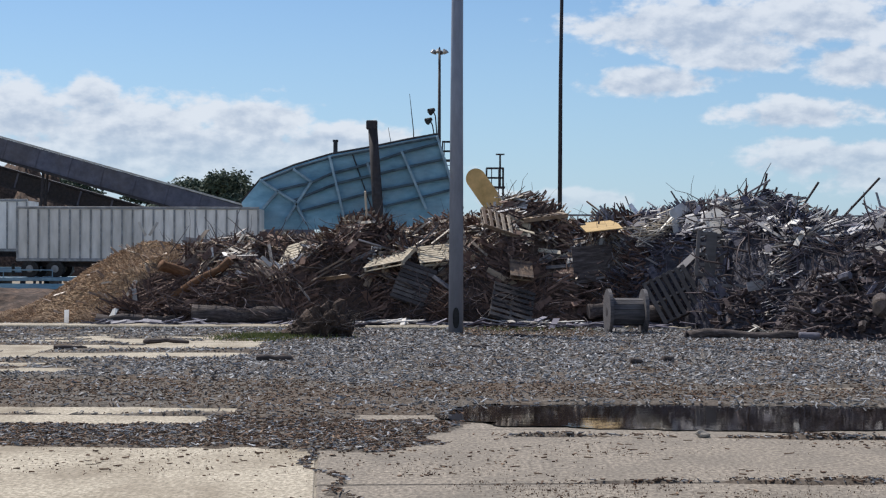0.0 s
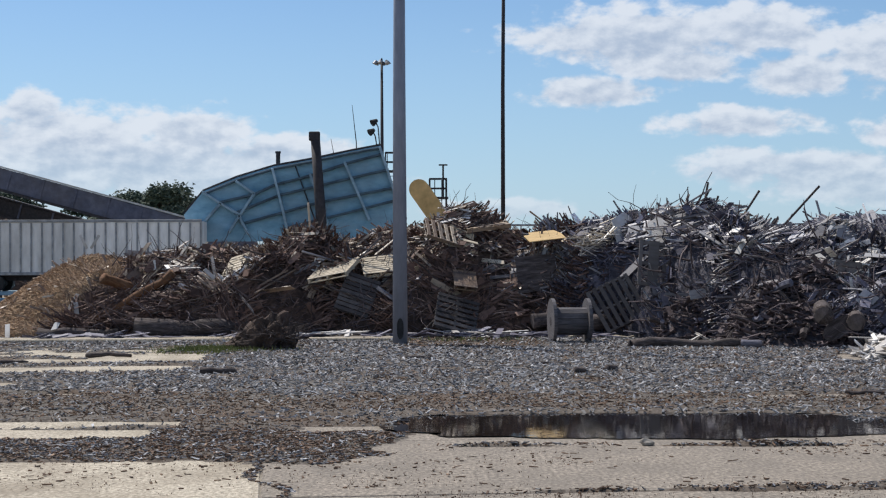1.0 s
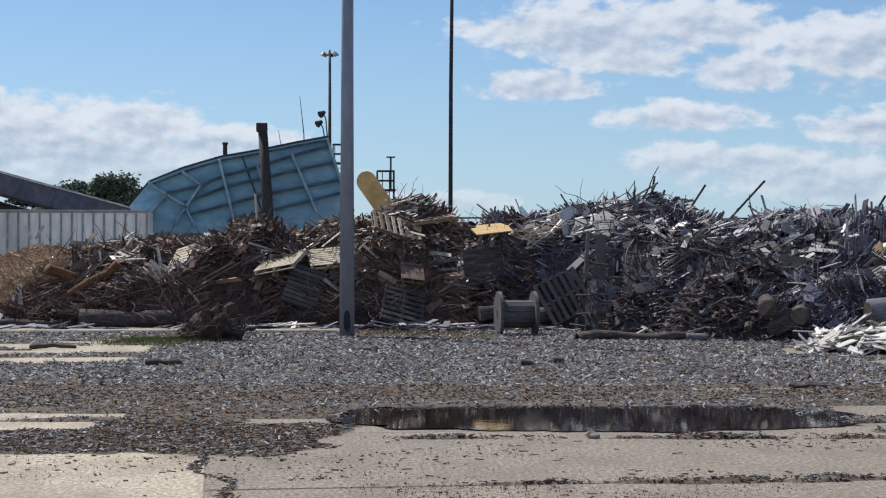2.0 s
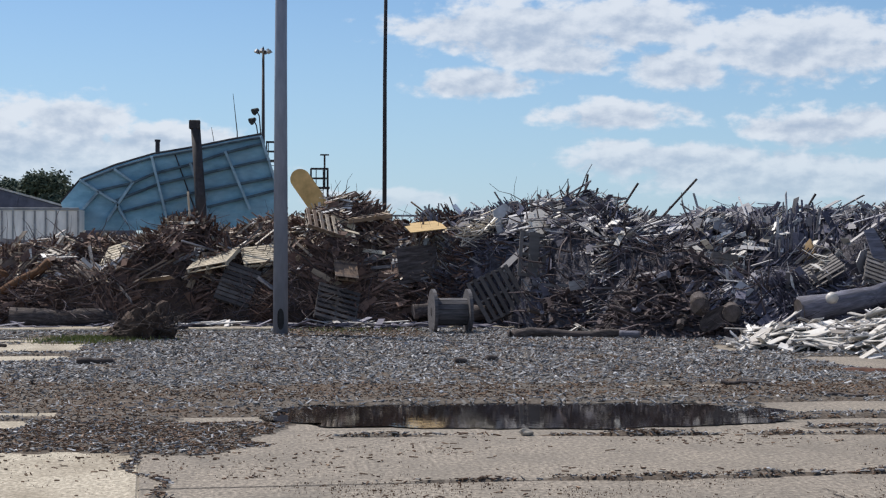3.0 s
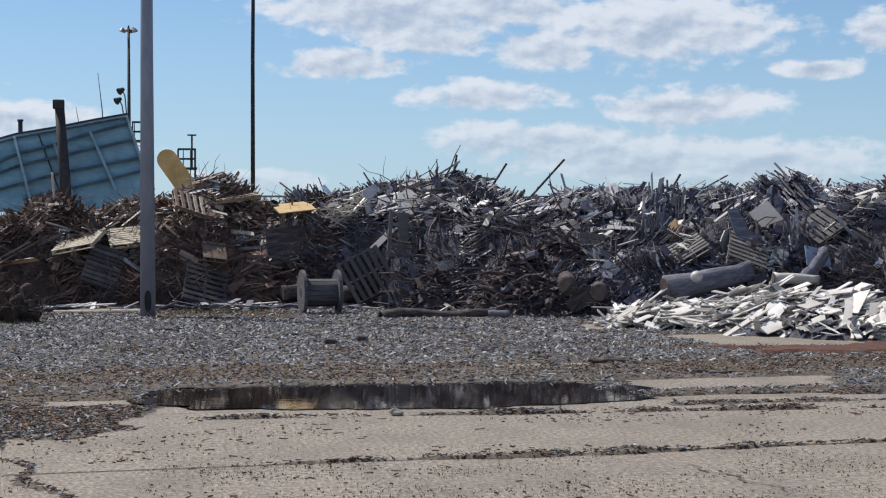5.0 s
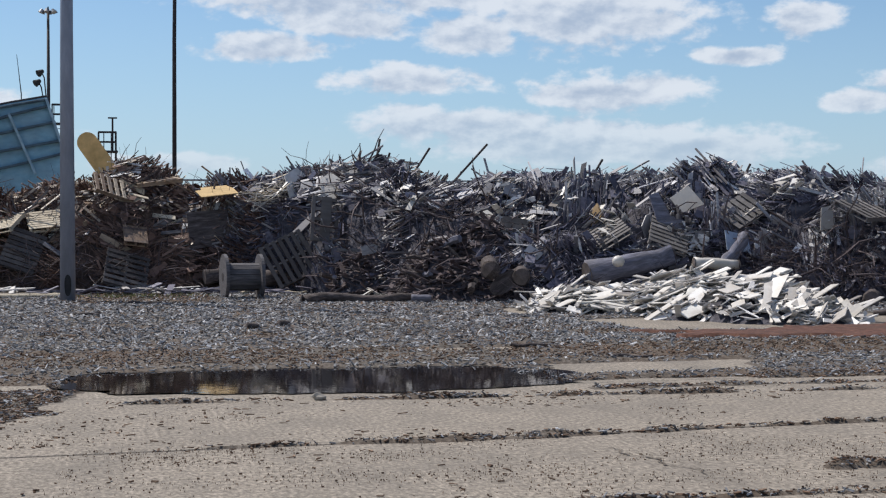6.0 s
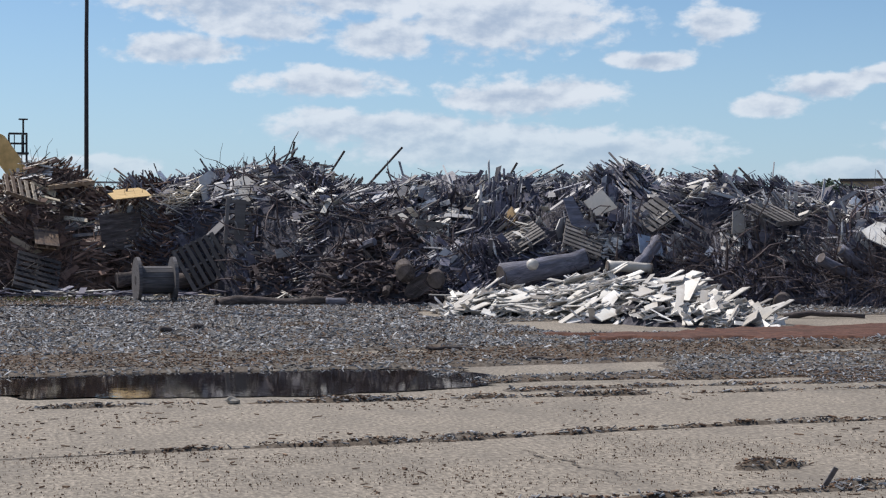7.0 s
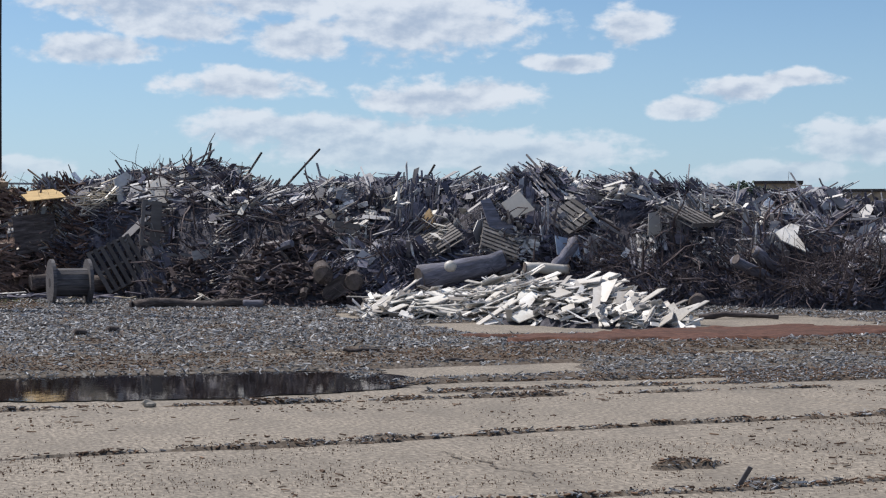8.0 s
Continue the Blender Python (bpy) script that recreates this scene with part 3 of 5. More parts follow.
cx, cy = strew(230000, -13, 19, 9.3, 42.5, lambda x, y: covered(x, y) & (np.abs(x / y - 0.19) < 0.52) & (rng.random(len(x)) < np.interp(y, [12, 20, 42], [1.0, 1.0, 0.6])))
brown = soil_is_brown(cx, cy) ^ (rng.random(len(cx)) < 0.2)
for name, pick, mat_key, label in (("grey_wood_chips", ~brown, "chip_grey", "silvery grey wood chips scattered over dark mulch"), ("brown_bark_chips", brown, "chip_brown", "dark brown bark chips and shreds on the ground")):
    px, py = cx[pick], cy[pick]
    ob = chips(name, px, py, mulch_height(px, py), (0.025 + 0.085 * rng.random(len(px)) ** 1.7) * np.interp(py, [10, 16, 22, 40], [0.45, 0.65, 0.95, 1.35]) * (0.7 if mat_key == "chip_brown" else 1.0), M[mat_key], label)
    tagged(ob, label, "wood chips", kind="stuff")
bx, by = strew(26000, -6, 12, 9.2, 16.6, lambda x, y: (bare(x, y) > 0.5) & (ripple(x * 0.5, y, 0.7, 41) * 0.7 + ripple(x, y, 0.25, 42) * 0.3 + rng.random(len(x)) * 0.35 > 0.82))
ob = chips("stray_bark_bits", bx, by, np.zeros(len(bx)), 0.003 + 0.06 * rng.random(len(bx)) ** 7, M["chip_brown"], "", None, 0.06)
tagged(ob, "stray dark bits of bark lying on bare concrete", "bark bits", kind="stuff")

bx, by = strew(22000, 0, 9, 9.2, 13.2, lambda x, y: (bare(x, y) > 0.5) & (ripple(x * 0.6, y, 0.5, 43) * 0.6 + rng.random(len(x)) * 0.5 > 0.62))
ob = chips("grit", bx, by, np.zeros(len(bx)), 0.003 + 0.014 * rng.random(len(bx)) ** 6, M["chip_brown"], "", None, 0.1)
tagged(ob, "dark grit and crumbs of bark on bare concrete", "grit", kind="stuff")
sx, sy = strew(130000, -7, 13, 9.3, 17.5, covered)
dark = rng.random(len(sx)) < 0.7
for pick, mat_key in ((dark, "chip_brown"), (~dark, "chip_grey")):
    px, py = sx[pick], sy[pick]
    ob = chips("fine_bark_shreds", px, py, mulch_height(px, py), 0.012 + 0.06 * rng.random(len(px)) ** 2, M[mat_key], "", None, 0.14)
    tagged(ob, "fine dark bark shreds packed along the slab joints", "bark shreds", kind="stuff")

pd = bmesh.new()
rim = []
for k in range(140):
    a = 2 * math.pi * k / 140
    wx, wy = math.cos(a), math.sin(a)
    wob = 1 + 0.16 * (float(ripple(wx * 3 + 9, wy * 3, 0.5, 51)) - 0.5) + 0.1 * (float(ripple(wx * 3, wy * 3, 0.16, 52)) - 0.5)
    flat = abs(wy) ** 0.75 * (1 if wy > 0 else -1)
    rim.append(pd.verts.new((2.85 + 2.9 * wx * wob, 18.15 - 0.12 * wx + (1.65 if wy > 0 else 1.55) * flat * wob, 0)))
pd.faces.new(rim)
bmesh.ops.triangulate(pd, faces=pd.faces)
puddle = part("puddle", pd, M["water"])
puddle.location = (0, 0, 0.012)
tagged(puddle, "shallow still puddle of dark muddy water on concrete", "puddle", kind="structure")

# ---- main heap: core, loose boards and brush ----
heap = thing("scrap_wood_heap", Matrix(), "long tangled heap of scrap timber, pallets and brush on the yard", "wood heap")
# Dark cores show in the hollows; their colour carries the deep shade there.
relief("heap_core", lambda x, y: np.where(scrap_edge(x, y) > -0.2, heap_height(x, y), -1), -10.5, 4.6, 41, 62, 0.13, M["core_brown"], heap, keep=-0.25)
relief("heap_core", heap_height, 4.4, 31, 23, 62, 0.15, M["core_grey"], heap, "packed waste under the boards, deep shade in its colour", keep=-0.25)
shreds = thing("wood_shred_mound", Matrix(), "sloping mound of tan shredded wood at the heap's end", "wood mound")
relief("mound_core", lambda x, y: np.where(scrap_edge(x, y) < 0.1, heap_height(x, y) + 0.02, -1), -13, -3.5, 42, 56, 0.1, M["core_tan"], shreds, keep=-0.25)


def steepness(x, y):
    return (heap_height(x, y + 0.15) - heap_height(x, y - 0.15)) / 0.3


def heap_spots(count, x0, x1, deep=8.0, low=0.0):
    x = rng.uniform(x0, x1, count)
    y = np.interp(x, FOOT_X, FOOT_Y) - 0.1 + rng.uniform(0, 1, count) ** 1.4 * deep
    z = heap_height(x, y)
    ok = z > low
    return x[ok], y[ok], z[ok]


def clump(x, y, size, seed):
    """For each place the number of the clump of scrap that it belongs to, as four random values."""
    x, y = np.asarray(x, float) / size, np.asarray(y, float) / size
    ix, iy = np.floor(x), np.floor(y)
    best = np.full(x.shape, 1e9)
    cx_, cy_ = ix.copy(), iy.copy()
    for ox in (-1, 0, 1):
        for oy in (-1, 0, 1):
            jx, jy = ix + ox, iy + oy
            d = np.hypot(jx + lattice(jx, jy, seed) - x, jy + lattice(jx, jy, seed + 1) - y)
            near = d < best
            best = np.where(near, d, best)
            cx_, cy_ = np.where(near, jx, cx_), np.where(near, jy, cy_)
    return [lattice(cx_, cy_, seed + 2 + k) for k in range(4)]


def lie(x, y, n, loose):
    """How boards lie: those of one clump alike, flush with the slope or flat on a ledge."""
    a, b, c, d = clump(x, y, 0.85, 71)
    stray = rng.random(n) < 0.22 + loose * 0.25
    yaw = np.where(a < 0.7, (b - 0.5) * 1.5, (b - 0.5) * 3.1) + rng.normal(0, 0.16, n) + stray * rng.normal(0, 0.9, n)
    slope = np.arctan(np.clip(steepness(x, y), -0.4, 2.2))
    follow = np.where(c < 0.62, 0.95, 0.25)
    pitch = np.sin(yaw) * slope * follow + (d - 0.5) * 1.7 + rng.normal(0, 0.12, n) + stray * rng.normal(0, 0.4, n)
    roll = np.cos(yaw) * slope * follow + np.where(c < 0.62, 0.25, 0.0) + rng.normal(0, 0.25, n) + stray * rng.normal(0, 0.5, n)
    return turns(yaw, pitch, roll)


def litter(name, count, x0, x1, long, wide, thick, material, label, parent=heap, deep=8.0, lift=0.12, loose=0.3, low=0.1, ragged=0.12, patchy=0.0, tone=(-1.0, 2.0), high=9.0, hollow=0.34):
    x, y, z = heap_spots(count, x0, x1, deep, low)
    shade = clump(x, y, 0.7, 75)[0] + rng.normal(0, 0.1, len(x))
    # Fewer pale pieces from x 5 to 11 paint in the dark hollow there.
    shade = shade - (0.14 if tone[0] > 0 else 0.0) * np.interp(x, [4.8, 5.8, 9.5, 11.0], [0, 1, 1, 0])
    keep = (ripple(x, y, 1.7, 77) * 0.7 + ripple(x, y, 0.6, 78) * 0.3 > patchy) & (shade > tone[0]) & (shade < tone[1]) & (z < high)
    keep &= (scrap_edge(x, y) < 0.3) == (parent is shreds)
    held = clump(x, y, 1.0, 79)
    keep &= (held[0] > hollow) | (z > np.interp(x, CREST_X, CREST_Z) - 0.25)
    x, y, z = x[keep], y[keep], z[keep]
    z = z + held[1][keep] * (0.22 if hollow else 0.0)
    n = len(x)
    size = np.stack([rng.uniform(*long, n), rng.uniform(*wide, n), rng.uniform(*thick, n)], -1)
    centre = np.stack([x, y, z + rng.uniform(-0.05, lift, n)], -1)
    ob = slivers(name, centre, size, lie(x, y, n, loose), material, parent, label, ragged)
    return tagged(ob, kind="stuff")


# Dark pieces everywhere, paler ones only higher up: shaded face, lit top, by colour.
litter("board_litter", 16000, -9.4, 5.2, (0.15, 0.9), (0.012, 0.055), (0.006, 0.018), M["shaded_brown"], "lath and broken boards, the heap's shade in their brown", tone=(-1, 0.74))
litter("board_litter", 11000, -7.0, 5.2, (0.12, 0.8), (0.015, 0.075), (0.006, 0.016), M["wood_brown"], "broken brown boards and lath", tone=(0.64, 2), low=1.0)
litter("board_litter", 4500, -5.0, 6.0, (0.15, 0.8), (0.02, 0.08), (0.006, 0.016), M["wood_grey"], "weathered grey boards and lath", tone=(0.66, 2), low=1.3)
litter("board_litter", 22000, 4.2, 27.0, (0.1, 0.7), (0.012, 0.06), (0.006, 0.016), M["shaded_grey"], "boards and lath, the heap's shade in their grey", deep=9.0, tone=(-1, 0.78))
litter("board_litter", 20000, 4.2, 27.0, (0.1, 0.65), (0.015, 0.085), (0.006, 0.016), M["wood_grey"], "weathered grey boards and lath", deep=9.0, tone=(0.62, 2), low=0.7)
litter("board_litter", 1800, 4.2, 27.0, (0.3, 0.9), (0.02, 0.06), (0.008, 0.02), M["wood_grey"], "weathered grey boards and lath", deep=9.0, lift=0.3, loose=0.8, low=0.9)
litter("splinter_litter", 12000, 4.0, 27.0, (0.08, 0.45), (0.008, 0.025), (0.005, 0.012), M["shaded_grey"], "dark splinters", deep=8.5, lift=0.18, loose=0.8, hollow=0.0)
litter("splinter_litter", 11000, -9.4, 6.0, (0.08, 0.45), (0.008, 0.025), (0.005, 0.012), M["shaded_brown"], "dark brown splinters", deep=7.0, lift=0.18, loose=0.8, hollow=0.0)
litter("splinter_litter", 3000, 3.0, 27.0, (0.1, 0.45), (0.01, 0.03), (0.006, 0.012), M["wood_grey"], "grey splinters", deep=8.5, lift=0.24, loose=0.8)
# Pale scraps in clumps; their white also stands in for sun glints.
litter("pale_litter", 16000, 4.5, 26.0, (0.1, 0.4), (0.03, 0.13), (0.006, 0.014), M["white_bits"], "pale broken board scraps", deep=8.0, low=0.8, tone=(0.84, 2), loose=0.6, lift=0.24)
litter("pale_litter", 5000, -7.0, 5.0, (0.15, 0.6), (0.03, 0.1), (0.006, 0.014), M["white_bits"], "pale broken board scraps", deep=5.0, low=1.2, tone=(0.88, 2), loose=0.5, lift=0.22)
# Pale boards kept to the crest put its sunlit rim into the colour.
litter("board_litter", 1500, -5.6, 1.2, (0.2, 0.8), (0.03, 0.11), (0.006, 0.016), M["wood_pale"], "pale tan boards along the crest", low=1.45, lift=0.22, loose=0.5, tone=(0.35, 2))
litter("panel_litter", 2400, 4.2, 27.0, (0.15, 0.5), (0.08, 0.24), (0.006, 0.014), M["shaded_grey"], "dark scraps of panel", deep=8.0, lift=0.2, loose=0.9)
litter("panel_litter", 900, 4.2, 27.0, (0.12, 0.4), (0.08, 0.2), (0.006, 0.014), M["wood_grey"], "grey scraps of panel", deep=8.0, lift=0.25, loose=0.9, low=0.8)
litter("panel_litter", 1000, -6.5, 5.0, (0.15, 0.6), (0.08, 0.22), (0.006, 0.014), M["shaded_brown"], "brown scraps of panel", deep=6.0, lift=0.2, loose=0.8)
litter("board_litter", 150, -10.5, -6.0, (0.2, 0.7), (0.02, 0.08), (0.008, 0.016), M["wood_brown"], "brown sticks and boards", shreds, 4.5, 0.06, 0.5, 0.2, hollow=0.0)
litter("shred_litter", 60000, -12.6, -5.0, (0.03, 0.18), (0.008, 0.028), (0.005, 0.012), M["tan_shreds"], "tan shredded wood", shreds, 6.0, 0.05, 0.6, 0.0, hollow=0.0)


def brush(name, count, x0, x1, deep, long, thick, lift, label, low=0.1, up=0.15, parent=heap, bend=0.25, high=9.0):
    x, y, z = heap_spots(count, x0, x1, deep, low)
    x, y, z = x[z < high], y[z < high], z[z < high]
    n = len(x)
    d = np.stack([rng.normal(0, 1, n), rng.normal(-0.2, 0.6, n), rng.normal(up, 0.5, n)], -1)
    d /= np.linalg.norm(d, axis=1, keepdims=True)
    start = np.stack([x, y, z + rng.uniform(-0.1, lift, n)], -1)
    return tagged(twigs(name, start, d, rng.uniform(*long, n), rng.uniform(*thick, n), M["branch"], parent, label, bend=bend), kind="stuff")


brush("brushwood", 2200, -7.5, 4.5, 3.0, (0.3, 1.2), (0.006, 0.02), 0.15, "tangled dry branches and roots")
brush("brushwood", 1500, 13.0, 27.0, 3.6, (0.4, 1.5), (0.008, 0.04), 0.2, "tangled dry branches and roots", bend=0.3, high=1.7)
brush("brushwood", 2600, 14.5, 21.5, 2.6, (0.4, 1.3), (0.004, 0.013), 0.35, "dense thicket of thin dark twigs", bend=0.35, high=1.3)
brush("dry_sprigs", 420, -3.6, -0.8, 4.5, (0.25, 0.8), (0.005, 0.014), 0.1, "upright dry brown sprigs on the crest", 1.4, 1.6)
brush("brushwood", 600, 6.5, 11.0, 3.2, (0.4, 1.4), (0.01, 0.035), 0.15, "tangled dry branches and roots")
brush("thin_twigs", 140, 3.5, 9.0, 5.0, (0.2, 0.6), (0.004, 0.009), 0.03, "thin dry twigs above the crest", 1.8, 1.3)

# loose boards that can be told apart
PLANKS = []
for long, wide, thick in ((1.1, 0.10, 0.018), (1.5, 0.06, 0.03), (0.8, 0.15, 0.016), (1.7, 0.05, 0.035), (0.6, 0.2, 0.014), (1.2, 0.13, 0.018)):
    shape = CORNERS * np.array([long, wide, thick]) / 2
    shape[[1, 2, 5, 6], 0] += np.array([0.05, -0.06, 0.03, -0.04])
    PLANKS.append(mesh_of("plank", shape, SIDES))


def loose_planks(name, count, x0, x1, materials, parent, deep=7.5, low=0.3, lift=(0.03, 0.22), scale=(0.7, 1.3), steep=0.0, loose=0.35):
    kinds = []
    for material in materials:
        for base in PLANKS:
            m = base.copy()
            m.materials.append(material)
            kinds.append(m)
    x, y, z = heap_spots(count * 3, x0, x1, deep, low)
    x, y, z = x[:count], y[:count], z[:count]
    spin = lie(x, y, len(x), loose)
    if steep:
        spin = turns(rng.uniform(0, 6.28, len(x)), rng.uniform(steep, 1.35, len(x)), rng.uniform(0, 3, len(x)))
    for i in range(len(x)):
        ob = new(name, kinds[int(rng.integers(len(kinds)))])
        s = rng.uniform(*scale)
        ob.parent = parent
        ob.matrix_local = Matrix.Translation((x[i], y[i], z[i] + rng.uniform(*lift))) @ Matrix(spin[i].tolist()).to_4x4() @ Matrix.Diagonal((s, rng.uniform(0.7, 1.2), 1, 1))


loose_planks("plank", 200, -7.0, 5.0, (M["board_brown"], M["board_grey"]), heap, 7.5, 0.8)
loose_planks("plank", 300, 5.0, 25.0, (M["board_grey"],), heap, 9.0, 0.7)
# Tan planks only high up, brightening the crest by colour as well.
loose_planks("tan_plank", 70, -5.4, 4.6, (M["pallet"],), heap, 6.0, 1.5, (0.08, 0.28), (0.5, 0.9))
loose_planks("pole_end", 14, 5.5, 24.0, (M["board_grey"],), heap, 6.5, 2.0, (0.0, 0.2), (0.35, 0.6), 0.4)

# ---- heap of white boards ----
white_heap = thing("white_board_heap", Matrix(), "loose heap of broken white wallboard and trim on concrete", "board heap")


def white_height(x, y):
    return np.maximum(np.maximum(mound(x, y, 10.55, 31.4, 1.3, 1.6, 0.36, 81), mound(x, y, 11.7, 29.9, 1.35, 2.0, 0.57, 83)),
                      np.maximum(mound(x, y, 12.5, 28.1, 1.3, 2.0, 0.5, 85), mound(x, y, 12.95, 26.8, 0.85, 1.1, 0.22, 88)))


# The dark core paints shade into the gaps between the white boards.
relief("heap_core", white_height, 7.8, 15.6, 24.8, 34.0, 0.12, M["core_grey"], white_heap, "dark core under the boards, shade of the gaps in its colour", keep=-0.03)
BOARDS = []
for corners in (((-0.5, -0.2), (0.5, -0.22), (0.42, 0.2), (-0.46, 0.18)), ((-0.4, -0.3), (0.38, -0.2), (0.44, 0.22), (-0.1, 0.33), (-0.42, 0.15)),
                ((-0.75, -0.07), (0.75, -0.06), (0.72, 0.07), (-0.74, 0.06)), ((-0.3, -0.28), (0.34, -0.24), (0.25, 0.3), (-0.28, 0.24)), ((-0.6, -0.11), (0.6, -0.13), (0.5, 0.12), (0.1, 0.1), (-0.55, 0.13))):
    bm = bmesh.new()
    f = bm.faces.new([bm.verts.new((px, py, 0.008)) for px, py in corners])
    made = bmesh.ops.extrude_face_region(bm, geom=[f])
    bmesh.ops.translate(bm, verts=[v for v in made["geom"] if isinstance(v, bmesh.types.BMVert)], vec=(0, 0, -0.018))
    bmesh.ops.recalc_face_normals(bm, faces=bm.faces)
    mesh = bpy.data.meshes.new("board")
    bm.to_mesh(mesh)
    bm.free()
    mesh.materials.append(M["white_board"])
    BOARDS.append(mesh)
# larger panels standing in the scrap, and long poles across the brown end
PANELS = []
for mesh in BOARDS:
    m = mesh.copy()
    m.materials.clear()
    m.materials.append(M["panel_grey"])
    PANELS.append(m)
px_, py_, pz_ = heap_spots(260, 5.0, 25.0, 6.0, 0.6)
spin = lie(px_, py_, len(px_), 0.5)
for i in range(min(90, len(px_))):
    ob = new("panel", PANELS[int(rng.integers(len(PANELS)))])
    ob.parent = heap
    s = rng.uniform(0.35, 0.85)
    ob.matrix_local = Matrix.Translation((px_[i], py_[i] - 0.12, pz_[i] + rng.uniform(0.05, 0.2))) @ Matrix(spin[i].tolist()).to_4x4() @ Matrix.Diagonal((s, s, 1.3, 1))
made = 0
while made < 300:
    px, py = rng.uniform(8.2, 14.4), rng.uniform(25.2, 33.4)
    pz = float(white_height(px, py))
    if pz < 0.03:
        continue
    gx = float(white_height(px + 0.15, py) - white_height(px - 0.15, py)) / 0.3
    gy = float(white_height(px, py + 0.15) - white_height(px, py - 0.15)) / 0.3
    normal = Vector((-gx * 0.5 - (0.42 if px > 11.9 else 0.12) + rng.normal(0, 0.24), -gy * 0.7 + rng.normal(0.0, 0.26), 1)).normalized()
    ob = new("board", BOARDS[int(rng.integers(len(BOARDS)))])
    ob.parent = white_heap
    s = rng.uniform(0.36, 0.85)
    ob.matrix_local = Matrix.Translation((px, py, pz + rng.uniform(0.02, 0.2))) @ Vector((0, 0, 1)).rotation_difference(normal).to_matrix().to_4x4() @ pose(0, 0, 0, 0, 0, -40 + 110 * float(ripple(px, py, 1.3, 87)) + rng.normal(0, 24)) @ Matrix.Diagonal((s * 1.1, s * 0.85, 1, 1))
    made += 1
wx, wy = strew(2400, 8.0, 14.6, 25.0, 33.6, lambda x, y: white_height(x, y) > -0.02)
wz = np.maximum(white_height(wx, wy), 0)
n = len(wx)
ob = slivers("scrap_litter", np.stack([wx, wy, wz + rng.uniform(0, 0.1, n)], -1), np.stack([rng.uniform(0.1, 0.6, n), rng.uniform(0.04, 0.16, n), rng.uniform(0.01, 0.025, n)], -1),
             turns(rng.uniform(0, 6.28, n), rng.normal(0, 0.35, n), rng.normal(0, 0.35, n)), M["white_bits"], white_heap, "small pale scraps")
tagged(ob, kind="stuff")

# ---- heap of stumps and roots ----
stump_heap = thing("stump_heap", Matrix(), "low dark heap of stumps, short logs and roots", "stump heap")


def stump_height(x, y):
    return np.maximum(mound(x, y, 9.6, 36.9, 1.9, 1.9, 1.45, 91), mound(x, y, 8.0, 39.9, 1.3, 1.3, 1.0, 93))


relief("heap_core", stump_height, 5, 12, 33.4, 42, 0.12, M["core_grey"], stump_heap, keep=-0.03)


def log_bm(length, radius, seed, sides=10, taper=0.85, bend=0.04):
    r = random.Random(seed)
    pts, radii = [], []
    for i in range(7):
        u = i / 6
        pts.append((length * (u - 0.5), r.uniform(-bend, bend) * length, r.uniform(-bend, bend) * length * 0.5))
        radii.append(radius * (1 + (taper - 1) * u) * r.uniform(0.94, 1.06))
    bm = tube(bmesh.new(), pts, radii, sides)
    for v in bm.verts:
        v.co += Vector((r.uniform(-1, 1), r.uniform(-1, 1), r.uniform(-1, 1))) * radius * 0.06
    return bm


def log(name, place, length, radius, yaw, pitch, material, label, seed=1, ends=True, parent=None):
    """A felled log, its middle at place, with sawn ends as parts."""
    m = Matrix.Translation(place) @ pose(0, 0, 0, 0, -pitch, yaw)
    if parent:
        ob = new(name)
        ob.parent = parent
        ob.matrix_local = m
    else:
        ob = thing(name, m, label, "log")
    part("trunk", log_bm(length, radius, seed), material, ob, smooth=True)
    if ends:
        for side, r in ((-0.5, radius), (0.5, radius * 0.85)):
            bm = bmesh.new()
            bmesh.ops.create_cone(bm, cap_ends=True, segments=12, radius1=r * 0.93, radius2=r * 0.9, depth=0.02, matrix=pose(length * side, 0, 0, 0, 90, 0))
            part("cut_end", bm, M["cut_wood"], ob, "pale sawn end")
    return ob


r = random.Random(5)
for i in range(120):
    px, py = r.uniform(5.8, 11.0), r.uniform(34.4, 40.6)
    pz = float(stump_height(px, py))
    if pz < 0.05:
        continue
    ob = part("short_log", log_bm(r.uniform(0.4, 1.2), r.uniform(0.03, 0.1), i, 6, 0.6, 0.05), M["bark"] if r.random() < 0.8 else M["grey_log"], stump_heap)
    ob.matrix_local = Matrix.Translation((px, py, pz + 0.05)) @ pose(0, 0, 0, r.uniform(0, 90), r.uniform(-35, 35), r.uniform(0, 180))
sx, sy = strew(700, 5.4, 11.4, 34.0, 41.2, lambda x, y: stump_height(x, y) > 0.02)
n = len(sx)
d = np.stack([rng.normal(0, 1, n), rng.normal(-0.2, 0.7, n), rng.normal(0.3, 0.4, n)], -1)
d /= np.linalg.norm(d, axis=1, keepdims=True)
tx, ty = strew(4500, 5.4, 11.4, 34.0, 41.2, lambda x, y: stump_height(x, y) > 0.04)
k = len(tx)
tagged(slivers("bark_litter", np.stack([tx, ty, stump_height(tx, ty) + rng.uniform(0, 0.08, k)], -1), np.stack([rng.uniform(0.15, 0.7, k), rng.uniform(0.03, 0.12, k), rng.uniform(0.01, 0.035, k)], -1),
               turns(rng.uniform(0, 6.28, k), rng.normal(0, 0.4, k), rng.normal(0, 0.5, k)), M["branch"], stump_heap, "split bark and broken wood"), kind="stuff")
tagged(twigs("root_tangle", np.stack([sx, sy, stump_height(sx, sy)], -1), d, rng.uniform(0.2, 1.0, n), rng.uniform(0.008, 0.035, n), M["branch"], stump_heap, "tangled roots and sticks", bend=0.35), kind="stuff")

